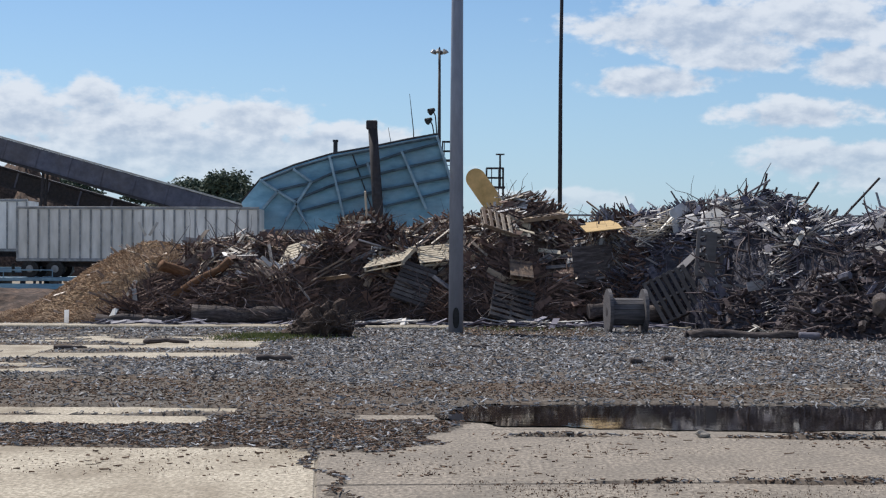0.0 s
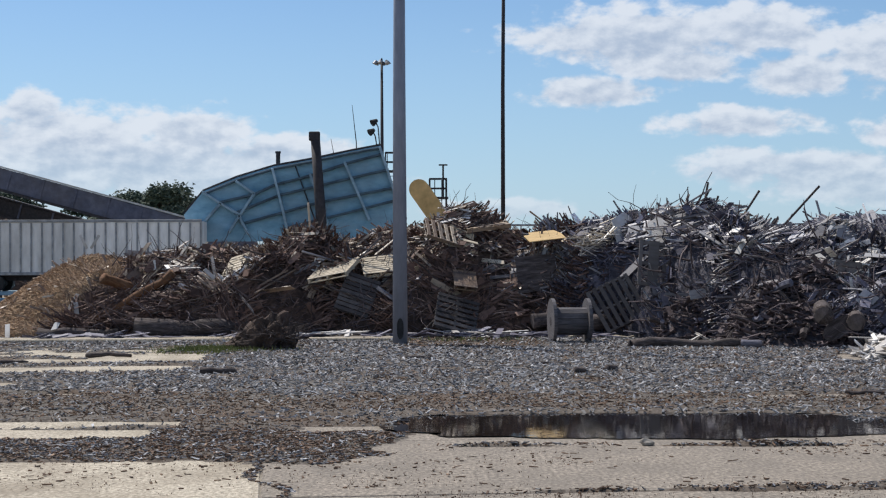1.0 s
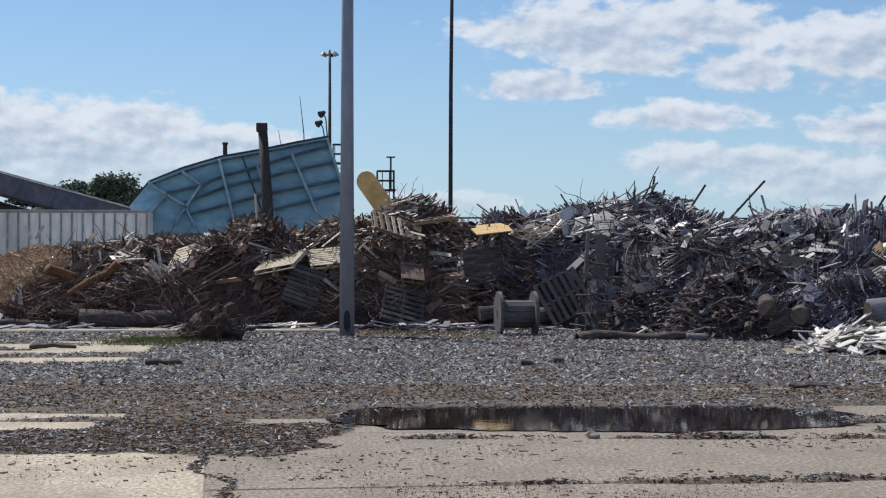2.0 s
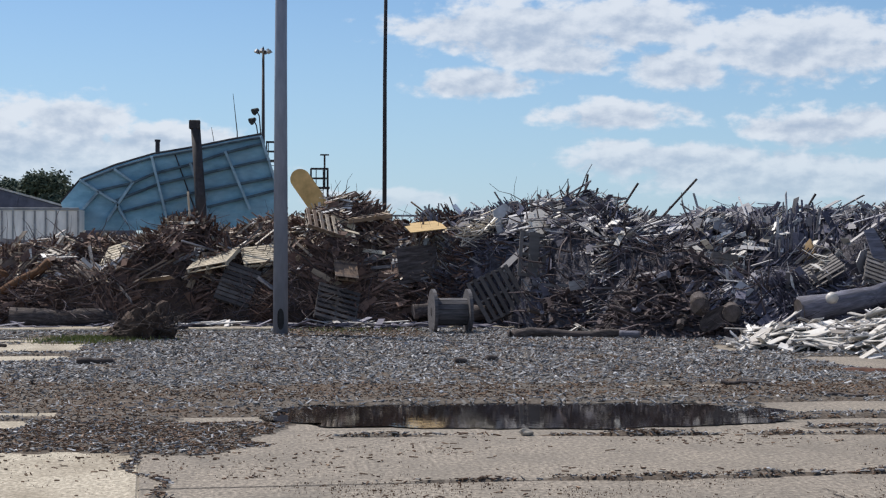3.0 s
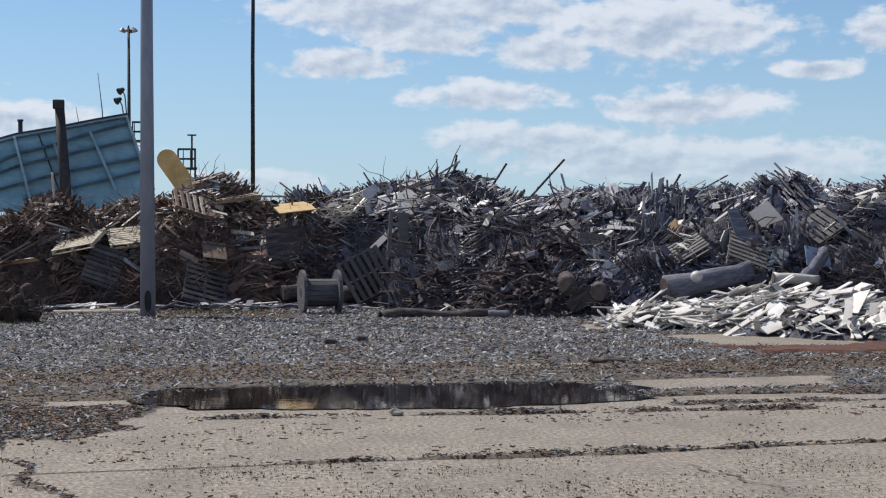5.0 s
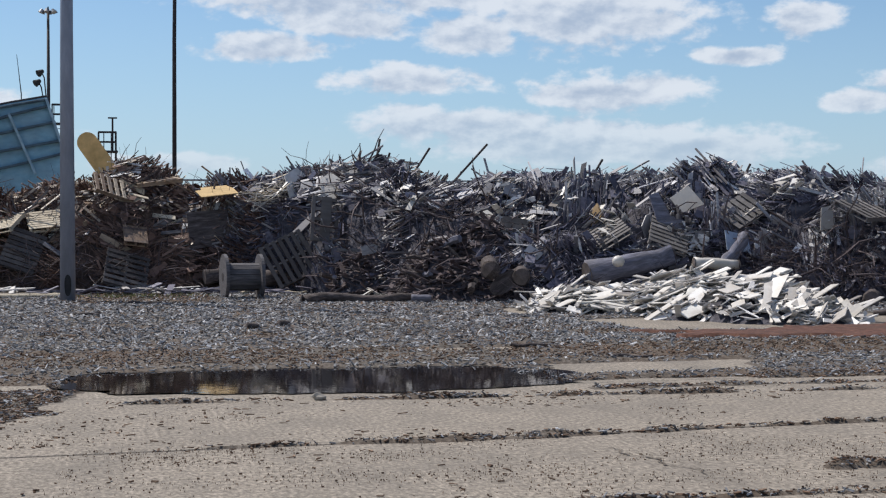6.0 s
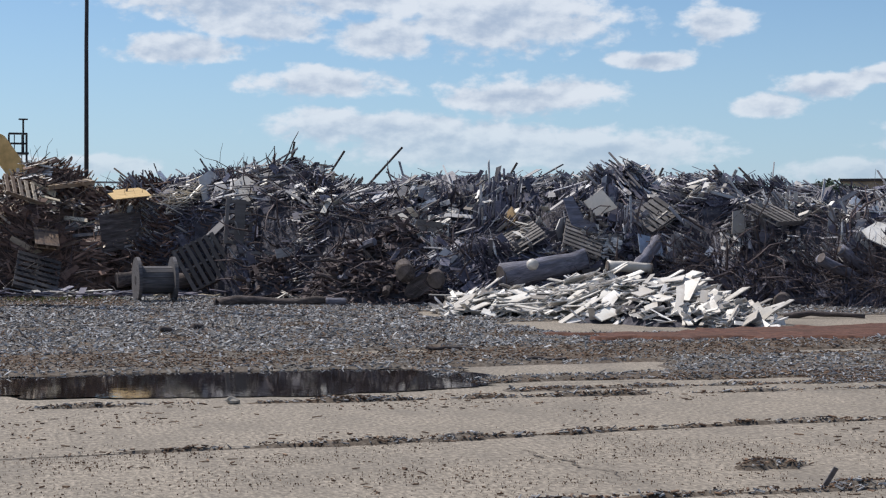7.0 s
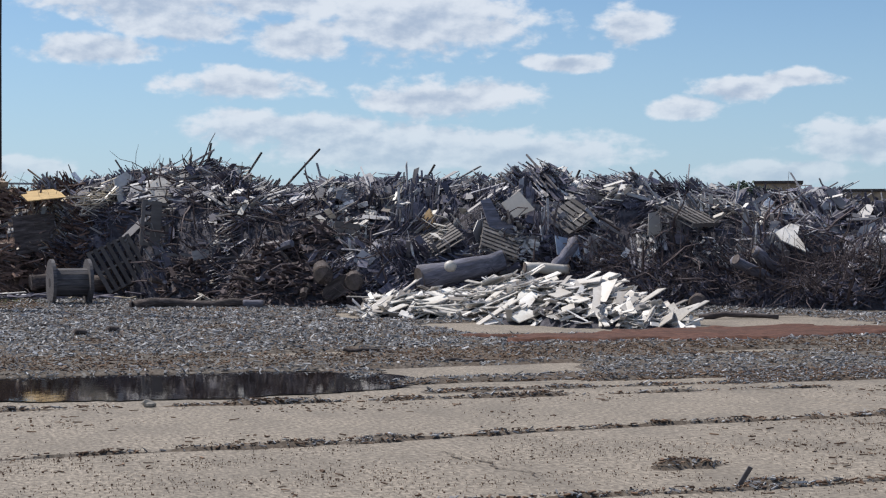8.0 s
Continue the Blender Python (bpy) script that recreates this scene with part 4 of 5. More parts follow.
r = random.Random(17)
for i in range(26):
    x = r.uniform(-7.0, 4.5)
    y = float(np.interp(x, FOOT_X, FOOT_Y)) + r.uniform(0.3, 2.4)
    ob = part("long_pole", log_bm(r.uniform(1.2, 2.4), r.uniform(0.012, 0.03), 200 + i, 7, 0.6, 0.03), M["bark"], heap, smooth=True)
    ob.matrix_local = Matrix.Translation((x, y - 0.2, float(heap_height(x, y)) + r.uniform(0.02, 0.15))) @ pose(0, 0, 0, 0, r.choice((-1, 1)) * r.uniform(5, 48), r.uniform(-25, 25))

# ---- concrete slabs and kerb ----
pavement = thing("pavement", Matrix(), "old tan concrete slabs with open joints", "pavement", kind="structure")
SLAB_X = [-16.2, -11.1, -6.1, -1.06, 9.0, 14.1, 19.1]
SLAB_Y = [2.5, 6.1, 9.3, 12.55, 16.6, 20.1, 23.6, 27.1, 30.6, 34.1, 37.6]
for x0, x1 in zip(SLAB_X, SLAB_X[1:]):
    rows = SLAB_Y if x1 > 0 else [y for y in SLAB_Y if abs(y - 12.55) > 0.1]
    for y0, y1 in zip(rows, rows[1:]):
        slab = part("slab", boxed((x1 - x0 - 0.008, y1 - y0 - 0.03, 0.2), Matrix(), 0.012), M["concrete"] if x1 > 0 else M["concrete_pale"], pavement)
        slab.location = ((x0 + x1) / 2, (y0 + y1) / 2, -0.1 + 0.003 * math.sin(x0 * 3 + y0 * 5))
for x in (x for x in SLAB_X[1:-1] if x < -2 or x > 0):
    part("joint_dirt", boxed((0.014 if x < 0 else 0.03, 35.0, 0.02), pose(x, 20.05, -0.014)), M["mulch"], pavement, "dark dirt in the joint")
for y in SLAB_Y[1:-1]:
    x0 = -1.06 if abs(y - 12.55) < 0.1 else -16.2
    part("joint_dirt", boxed((19.1 - x0, 0.016, 0.02), pose((x0 + 19.1) / 2, y, -0.0135)), M["mulch"], pavement, "dark dirt in the joint")
for x0, x1 in ((-15.0, -9.2), (-9.17, -4.0), (-3.97, -2.9), (-1.9, 0.2)):
    kerb = part("kerb", boxed((x1 - x0, 1.3, 0.16), Matrix(), 0.03), M["concrete_pale"])
    kerb.location = ((x0 + x1) / 2, 40.6, 0.02)
    tagged(kerb, "pale low concrete kerb at the foot of the wood heap", "kerb", kind="structure")

crack = bmesh.new()
left_side, right_side = [], []
for k in range(22):
    u = k / 21
    cx_, cy_ = 3.93 + 0.16 * u + 0.05 * math.sin(u * 17) + 0.02 * math.sin(u * 53), 11.75 - 1.55 * u
    w = 0.004 + 0.011 * math.sin(u * math.pi) * (0.6 + 0.4 * math.sin(u * 31))
    left_side.append(crack.verts.new((cx_ - w, cy_, 0.006)))
    right_side.append(crack.verts.new((cx_ + w, cy_, 0.006)))
for k in range(21):
    crack.faces.new((left_side[k], right_side[k], right_side[k + 1], left_side[k + 1]))
part("crack", crack, M["mulch"], pavement, "dark dirt in a wandering crack")

pavement.matrix_world = Matrix.Translation((-1.2, 14.0, 0)) @ pose(0, 0, 0, 0, 0, 4.1) @ Matrix.Translation((1.2, -14.0, 0))

# ---- poles and masts ----
pole = thing("light_pole", pose(0.3, 38.0, 0), "tall grey painted steel pole standing on the yard", "pole")
part("shaft", tube(bmesh.new(), [(0, 0, 0), (0, 0, 6), (0.03, 0, 13)], [0.172, 0.142, 0.105], 20), M["pole_steel"], pole, smooth=True)
part("base_plate", boxed((0.5, 0.5, 0.03), pose(0, 0, 0.015), 0.005), M["dark_steel"], pole)
hatch = bmesh.new()
outline = [(0.075 * math.cos(a), 0.24 * (abs(math.sin(a)) ** 0.7) * (1 if math.sin(a) > 0 else -1)) for a in [2 * math.pi * k / 20 for k in range(20)]]
front = [hatch.verts.new((px, -0.177, 0.38 + pz)) for px, pz in outline]
rear = [hatch.verts.new((px, -0.13, 0.38 + pz)) for px, pz in outline]
hatch.faces.new(front)
for k in range(20):
    hatch.faces.new((front[k], rear[k], rear[(k + 1) % 20], front[(k + 1) % 20]))
bmesh.ops.recalc_face_normals(hatch, faces=hatch.faces)
part("hatch_cover", hatch, M["black_rubber"], pole, "black oval hand-hole cover")

thin = thing("steel_mast", pose(4.05, 58.0, 0), "slim dark rusted steel mast behind the heap", "mast")
part("shaft", tube(bmesh.new(), [(0, 0, 0), (0.02, 0, 8), (0.1, 0, 15)], [0.085, 0.07, 0.055], 10), M["dark_steel"], thin, smooth=True)
part("foot_plate", boxed((0.4, 0.4, 0.03), pose(0, 0, 0.015)), M["dark_steel"], thin)


def high_mast(m, height):
    """A high-mast floodlight with a ring of lamps."""
    ob = thing("high_mast_light", m, "high-mast floodlight with a ring of dark lamps", "floodlight")
    part("shaft", tube(bmesh.new(), [(0, 0, 0), (0, 0, height)], [0.2, 0.1], 10), M["dark_steel"], ob, smooth=True)
    bm = bmesh.new()
    ring = [(0.42 * math.cos(a), 0.42 * math.sin(a), height - 0.12) for a in [2 * math.pi * k / 16 for k in range(17)]]
    part("lamp_ring", tube(bm, ring, 0.04, 6, False), M["dark_steel"], ob)
    for k in range(6):
        a = 2 * math.pi * k / 6 + 0.3
        lamp = bmesh.new()
        bmesh.ops.create_cone(lamp, cap_ends=True, segments=10, radius1=0.2, radius2=0.09, depth=0.3, matrix=pose(0.52 * math.cos(a), 0.52 * math.sin(a), height - 0.05, 0, 0, math.degrees(a)) @ pose(0, 0, 0, 0, -25, 0))
        part("lamp", lamp, M["galvanised"], ob)
    part("cap", tube(bmesh.new(), [(0, 0, height), (0, 0, height + 0.3)], [0.1, 0.04], 8), M["dark_steel"], ob)
    return ob


high_mast(pose(-0.33, 130, 0), 18.0)

# ---- blue trailer tipper ----
tipper = thing("trailer_tipper", pose(0, 95, 0), "raised blue ribbed steel bed of a trailer tipper", "tipper")
EDGE = [(0.55, 6.0), (-0.33, 8.83), (-2.1, 8.5), (-4.17, 8.06), (-6.4, 7.66), (-8.49, 7.03), (-10.39, 6.25), (-11.49, 4.92), (-11.05, 3.4), (0.75, 3.4)]
bm = bmesh.new()
face = bm.faces.new([bm.verts.new((px, 0, pz)) for px, pz in EDGE])
grown = bmesh.ops.extrude_face_region(bm, geom=[face])
bmesh.ops.translate(bm, verts=[v for v in grown["geom"] if isinstance(v, bmesh.types.BMVert)], vec=(0, 0.25, 0))
bmesh.ops.recalc_face_normals(bm, faces=bm.faces)
plate = part("side_plate", bm, M["blue_plate"], tipper)


def rib(points, wide, deep=0.28, material=M["blue_rib"]):
    for (ax, az_), (bx_, bz_) in zip(points, points[1:]):
        long = math.hypot(bx_ - ax, bz_ - az_)
        m = pose((ax + bx_) / 2, -deep / 2, (az_ + bz_) / 2, 0, -math.degrees(math.atan2(bz_ - az_, bx_ - ax)), 0)
        part("rib", boxed((long + wide * 0.5, deep, wide), m, 0.02), material, tipper)


rib([(-10.2, 6.15), (-8.5, 6.85), (-6.4, 7.5), (-4.17, 7.92), (-2.1, 8.36), (-0.4, 8.68)], 0.12, 0.22, M["blue_dark"])
rib([(-9.5, 5.6), (-7.5, 6.06), (-6.37, 6.58), (-4.33, 7.11), (-2.28, 7.8), (-0.2, 8.35)], 0.14, 0.3, M["blue_dark"])
rib([(-8.6, 5.0), (-6.1, 6.0), (-2.1, 6.95), (0.1, 7.45)], 0.14, 0.3, M["blue_dark"])
rib([(-8.0, 4.45), (-3.8, 5.6), (0.3, 6.4)], 0.14, 0.3, M["blue_dark"])
rib([(-5.9, 4.1), (-1.4, 5.2), (0.5, 5.7)], 0.14, 0.3, M["blue_dark"])
for line in ([(-2.37, 7.85), (-0.98, 4.6)], [(-4.33, 7.2), (-3.29, 4.2)], [(-6.46, 7.5), (-5.6, 4.0)], [(-8.5, 6.8), (-7.5, 6.1), (-8.95, 3.9)],
             [(-10.4, 6.2), (-9.4, 5.55), (-10.5, 4.3)], [(-9.4, 5.55), (-8.4, 4.95), (-7.85, 3.8)], [(-0.36, 8.7), (0.5, 6.0)]):
    rib(line, 0.15, 0.34)
rib([(-5.2, 7.75), (-4.0, 4.4)], 0.06, 0.1, M["dark_steel"])
part("top_rail", tube(bmesh.new(), [(px, 0.1, pz + 0.04) for px, pz in EDGE[1:8]], 0.09, 6), M["dark_steel"], tipper)
for x in (-9.0, -1.5):
    part("ram", bar((x, 0.8, 0.7), (x, 0.3, 4.5), 0.2, 10), M["galvanised"], tipper)
part("bed_frame", boxed((13.0, 2.4, 0.5), pose(-5.2, 1.6, 0.45)), M["blue_rib"], tipper)

post = thing("hydraulic_post", pose(-3.55, 93.5, 0), "stout dark steel post with a square head", "post")
part("column", tube(bmesh.new(), [(0.1, 0, 0), (-0.12, 0, 4.7), (-0.42, 0, 9.1)], [0.34, 0.31, 0.27], 10), M["dark_steel"], post, smooth=True)
part("head", boxed((0.62, 0.5, 0.5), pose(-0.47, 0, 9.25), 0.04), M["dark_steel"], post)
stub = thing("vent_pipe", pose(-6.25, 96.5, 0), "short dark vent pipe above the blue bed", "pipe")
part("pipe", bar((0, 0, 0), (0, 0, 8.5), 0.13, 10), M["dark_steel"], stub)
part("cap", bar((0, 0, 8.5), (0, 0, 8.62), 0.17, 10), M["dark_steel"], stub)
for x, z, lean in ((-1.85, 11.3, -0.12), (-3.0, 9.35, -0.2)):
    rod = thing("aerial", pose(x, 96.5, 0), "thin dark whip aerial behind the tipper", "aerial", "aerials behind the tipper")
    part("whip", tube(bmesh.new(), [(-lean * 2, 0, 0), (-lean, 0, z - 2.2), (lean, 0, z)], [0.05, 0.035, 0.015], 6), M["dark_steel"], rod)
    part("mount", bar((-lean * 2, 0, 0), (-lean * 2, 0, 0.5), 0.08), M["galvanised"], rod)
for x, z, tip in ((-0.78, 9.75, 0.25), (-0.62, 10.3, 0.1)):
    lamp = thing("work_lamp", pose(x, 96.2, 0), "small black work lamp on a bent steel stalk", "lamp", "work lamps on the tipper")
    part("stalk", tube(bmesh.new(), [(0.25, 0, 0), (0.25, 0, 8.8), (0.15, 0, z - 0.3), (0, 0, z)], 0.04, 6), M["dark_steel"], lamp)
    head = bmesh.new()
    bmesh.ops.create_cone(head, cap_ends=True, segments=10, radius1=0.22, radius2=0.1, depth=0.36, matrix=pose(-0.05, 0, z, 0, 60, 30))
    part("lamp_head", head, M["black_rubber"], lamp)


def platform(m, wide, deep, height, label):
    """A steel access platform: legs, deck, rails and a ladder."""
    ob = thing("access_platform", m, label, "platform", "steel access platforms")
    for sx in (-1, 1):
        for sy in (-1, 1):
            part("leg", bar((sx * wide / 2, sy * deep / 2, 0), (sx * wide / 2, sy * deep / 2, height + 1.1), 0.045), M["dark_steel"], ob)
    part("deck", boxed((wide + 0.2, deep + 0.2, 0.1), pose(0, 0, height)), M["dark_steel"], ob)
    for h in (0.55, 1.1):
        for sy in (-1, 1):
            part("rail", bar((-wide / 2, sy * deep / 2, height + h), (wide / 2, sy * deep / 2, height + h), 0.035), M["dark_steel"], ob)
        for sx in (-1, 1):
            part("rail", bar((sx * wide / 2, -deep / 2, height + h), (sx * wide / 2, deep / 2, height + h), 0.035), M["dark_steel"], ob)
    for sx in (-0.2, 0.2):
        part("ladder_rail", bar((sx, -deep / 2 - 0.1, 0), (sx, -deep / 2 - 0.1, height + 1.0), 0.03), M["dark_steel"], ob)
    for k in range(int(height / 0.3)):
        part("rung", bar((-0.2, -deep / 2 - 0.1, 0.3 * (k + 1)), (0.2, -deep / 2 - 0.1, 0.3 * (k + 1)), 0.02, 5), M["dark_steel"], ob)
    return ob


cage = platform(pose(2.95, 95.5, 0), 0.95, 1.0, 5.85, "dark steel platform with rails and ladder behind the heap")
part("lamp_post", bar((0.3, 0, 5.85), (0.3, 0, 7.75), 0.06), M["dark_steel"], cage)
part("lamp_arm", boxed((0.5, 0.15, 0.08), pose(0.3, 0, 7.75)), M["dark_steel"], cage)
platform(pose(0.25, 97.5, 0), 0.6, 0.8, 7.5, "dark steel platform with rails beside the blue bed")
hut = thing("control_cabin", pose(3.75, 95.2, 0), "small grey control cabin on the tipper frame", "cabin")
part("wall", boxed((1.3, 1.3, 5.2), pose(0, 0, 2.6), 0.02), M["galvanised"], hut)
part("roof", boxed((1.5, 1.5, 0.12), pose(0, 0, 5.26)), M["dark_steel"], hut)

chute = thing("yellow_chute", pose(1.03, 50.0, 0), "faded yellow round-topped steel chute standing behind the heap", "chute")
bm = bmesh.new()
outline = [(-0.3, 0.0), (0.3, 0.0)] + [(0.3 * math.cos(a), 4.45 + 0.3 * math.sin(a)) for a in [math.pi * k / 12 for k in range(13)]]
face = bm.faces.new([bm.verts.new((px, 0, pz)) for px, pz in outline])
grown = bmesh.ops.extrude_face_region(bm, geom=[face])
bmesh.ops.translate(bm, verts=[v for v in grown["geom"] if isinstance(v, bmesh.types.BMVert)], vec=(0, 0.2, 0))
bmesh.ops.recalc_face_normals(bm, faces=bm.faces)
bmesh.ops.transform(bm, matrix=pose(2.5, 0, 0.5, 0, -35, 0), verts=bm.verts)
part("panel", bm, M["yellow_paint"], chute)
part("stand", bar((1.2, 0.5, 0), (0.35, 0.15, 2.9), 0.07), M["dark_steel"], chute)


# ---- trailers, platform and conveyor ----
def trailer(m, length, label):
    """A chip trailer: ribbed box, chassis, axles and wheels, its tail at x = 0."""
    ob = thing("chip_trailer", m, label, "trailer", "chip trailers")
    part("side_wall", boxed((length, 0.08, 2.85), pose(length / 2, -1.25, 3.05)), M["trailer_white"], ob)
    part("side_wall", boxed((length, 0.08, 2.85), pose(length / 2, 1.25, 3.05)), M["trailer_white"], ob)
    part("tail_door", boxed((0.08, 2.42, 2.85), pose(0.04, 0, 3.05)), M["trailer_white"], ob)
    part("front_wall", boxed((0.08, 2.42, 2.85), pose(length - 0.04, 0, 3.05)), M["trailer_white"], ob)
    part("floor", boxed((length, 2.5, 0.12), pose(length / 2, 0, 1.56)), M["dark_steel"], ob)
    n = int(length / 0.56)
    for k in range(n + 1):
        part("side_post", boxed((0.09, 0.07, 2.7), pose(0.06 + k * (length - 0.12) / n, -1.32, 3.05)), M["galvanised"], ob)
    part("top_rail", boxed((length, 0.14, 0.14), pose(length / 2, -1.3, 4.5), 0.01), M["galvanised"], ob)
    part("bottom_rail", boxed((length, 0.14, 0.16), pose(length / 2, -1.3, 1.62), 0.01), M["galvanised"], ob)
    part("chassis", boxed((length * 0.9, 1.0, 0.25), pose(length / 2, 0, 1.36)), M["dark_steel"], ob)
    part("mudflap", boxed((0.03, 0.6, 0.6), pose(-0.25, -0.95, 1.1)), M["black_rubber"], ob)
    for x in (0.75, 2.15):
        part("axle", bar((x, -1.1, 1.12), (x, 1.1, 1.12), 0.07, 8), M["dark_steel"], ob)
        for y in (-1.1, 1.1):
            tyre = bmesh.new()
            bmesh.ops.create_cone(tyre, cap_ends=True, segments=24, radius1=0.47, radius2=0.47, depth=0.5, matrix=pose(x, y, 1.12, 90, 0, 0))
            wheel = part("wheel", tyre, M["black_rubber"], ob, "black tyre")
            hub = bmesh.new()
            bmesh.ops.create_cone(hub, cap_ends=True, segments=16, radius1=0.25, radius2=0.2, depth=0.54, matrix=pose(x, y, 1.12, 90, 0, 0))
            part("rim", hub, M["galvanised"], wheel)
    part("landing_leg", bar((length - 2.6, -0.9, 0.65), (length - 2.6, -0.9, 1.5), 0.08), M["dark_steel"], ob)
    return ob


trailer(pose(-23.55, 93.3, 0), 13.4, "dusty white ribbed chip trailer parked on the blue deck")
trailer(pose(-37.6, 97.6, 0.55), 13.6, "dusty white chip trailer standing farther back on the deck")
deck = thing("tipper_deck", pose(-26, 93.4, 0), "blue steel ramp deck under the trailers", "deck")
part("top_beam", boxed((18, 5.5, 0.2), pose(0, 1.2, 0.55), 0.02), M["blue_rib"], deck)
part("low_beam", boxed((18, 0.3, 0.3), pose(0, -1.6, 0.15), 0.02), M["blue_plate"], deck)
for k in range(7):
    part("deck_leg", boxed((0.25, 0.25, 0.47), pose(-8.4 + k * 2.8, -1.3, 0.225)), M["dark_steel"], deck)
part("hand_rail", bar((-9, -1.6, 1.05), (4.5, -1.6, 1.05), 0.035), M["blue_rib"], deck)
for k in range(6):
    part("rail_post", bar((-9 + k * 2.7, -1.6, 0.6), (-9 + k * 2.7, -1.6, 1.05), 0.03), M["blue_rib"], deck)
deck2 = thing("tipper_deck", pose(-30, 98, 0), "blue steel deck under the rear trailer", "deck")
part("top_beam", boxed((16, 3.0, 0.3), pose(0, 0, 1.03), 0.02), M["blue_rib"], deck2)
for k in range(6):
    part("deck_leg", boxed((0.3, 2.6, 0.9), pose(-7 + k * 2.8, 0, 0.44)), M["dark_steel"], deck2)


def conveyor(x0, z0, x1, z1, y, thick, wide, label, cladding, roof):
    """An enclosed belt conveyor rising on trestles, with a walkway rail."""
    long = math.hypot(x1 - x0, z1 - z0)
    tilt = math.degrees(math.atan2(z1 - z0, x1 - x0))
    ob = thing("belt_conveyor", pose(x0, y, 0), label, "conveyor", "belt conveyors")
    m = pose(0, 0, z0, 0, -tilt, 0)
    part("gallery", boxed((long, wide, thick), m @ pose(long / 2, 0, -thick / 2), 0.03), cladding, ob)
    part("roof_edge", boxed((long + 0.1, wide + 0.2, 0.12), m @ pose(long / 2, 0, 0.07)), roof, ob)
    for k in range(int(long / 2.2)):
        part("frame_post", boxed((0.12, 0.06, thick), m @ pose(0.6 + k * 2.2, -wide / 2 - 0.03, -thick / 2)), M["conveyor"], ob)
    part("bottom_chord", boxed((long, 0.12, 0.18), m @ pose(long / 2, -wide / 2 - 0.07, -thick)), M["dark_steel"], ob)
    for u in (0.25, 0.5, 0.75):
        x, z = (x1 - x0) * u, z0 + (z1 - z0) * u - thick
        if z > 1.2:
            for sy in (-0.8, 0.8):
                part("trestle_leg", bar((x - 0.5, sy, 0), (x, sy * 0.7, z), 0.1), M["dark_steel"], ob)
    return ob


conveyor(-44.0, 13.72, -8.5, 3.9, 110, 1.38, 1.8, "dark enclosed belt conveyor rising on steel trestles", M["conveyor"], M["pale_sheet"])
# Dark cladding here puts the shadow under the main conveyor into the colour.
low = conveyor(-44.0, 11.72, -19.0, 4.75, 113, 1.1, 1.6, "lower belt conveyor, the main one's shadow in its dark colour", M["dark_steel"], M["dark_steel"])
chip_mound = relief("chip_mound", lambda x, y: mound(x, y, -36.5, 134, 11, 9, 8.6, 101), -51, -26, 122, 146, 0.5, M["core_brown"], keep=0.0)
tagged(chip_mound, "high brown mound of wood chips behind the conveyors", "chip mound")


# ---- trees and far buildings ----
def tree(m, height, width, seed, label):
    """A tree with a forked trunk and a ragged crown of leaf clumps."""
    r = random.Random(seed)
    ob = thing("tree", m, label, "tree", "far trees")
    bm = bmesh.new()
    tube(bm, [(0, 0, 0), (r.uniform(-0.2, 0.2), 0, height * 0.45), (r.uniform(-0.4, 0.4), 0, height * 0.9)], [height * 0.024, height * 0.017, height * 0.005], 8)
    tips = []
    for k in range(15):
        u = r.uniform(0.35, 0.92)
        a = r.uniform(0, 6.28)
        reach = width * r.uniform(0.25, 0.5) * (1.25 - u)  * 1.4
        tip = Vector((math.cos(a) * reach, math.sin(a) * reach, height * u + reach * 0.45))
        tube(bm, [(0, 0, height * (u - 0.06)), tuple(tip * 0.5 + Vector((0, 0, height * u * 0.48))), tuple(tip)], [height * 0.008, height * 0.005, height * 0.002], 5)
        tips.append(tip)
    part("trunk", bm, M["trunk"], ob, smooth=True)
    spots = []
    for tip in tips + [Vector((0, 0, height * 0.93))]:
        size = width * r.uniform(0.12, 0.22)
        for k in range(420):
            d = Vector((r.gauss(0, 1), r.gauss(0, 1), r.gauss(0, 0.75)))
            spots.append(tip + d * size * 0.42)
    c = np.array([tuple(p) for p in spots])
    g = np.random.default_rng(seed)
    n = len(c)
    spin = turns(g.uniform(0, 6.28, n), g.uniform(-1, 1, n), g.uniform(-1, 1, n))
    s = width * g.uniform(0.02, 0.055, n)
    leaf = slivers("crown", c, np.stack([s, s * 0.7, s * 0.12], -1), spin, M["leaf"], ob, "ragged dark green foliage", 0.4)
    return ob


base = tree(pose(-33.5, 226, 0), 11.9, 9.0, 3, "dark green broad-crowned tree far behind the yard")
for k, (az, dist, size, turn) in enumerate(((-9.2, 224, 0.92, 40), (-7.75, 222, 1.06, 100), (-6.75, 225, 0.93, 160), (-7.2, 232, 0.98, 210), (-6.2, 228, 0.88, 260), (-10.0, 235, 0.95, 300), (-12.5, 230, 1.02, 20), (-13.3, 228, 0.95, 75), (-5.4, 236, 0.8, 130))):
    ob = copy_thing(base, pose(dist * math.sin(radians(az)), dist * math.cos(radians(az)), 0, 0, 0, turn))
    ob.scale = (size, size, size)
bush = tree(pose(58.0, 105.5, 0), 4.9, 4.6, 9, "dark evergreen bush beside a far building")
copy_thing(bush, pose(60.2, 105.0, 0, 0, 0, 140)).scale = (0.93, 0.93, 0.93)


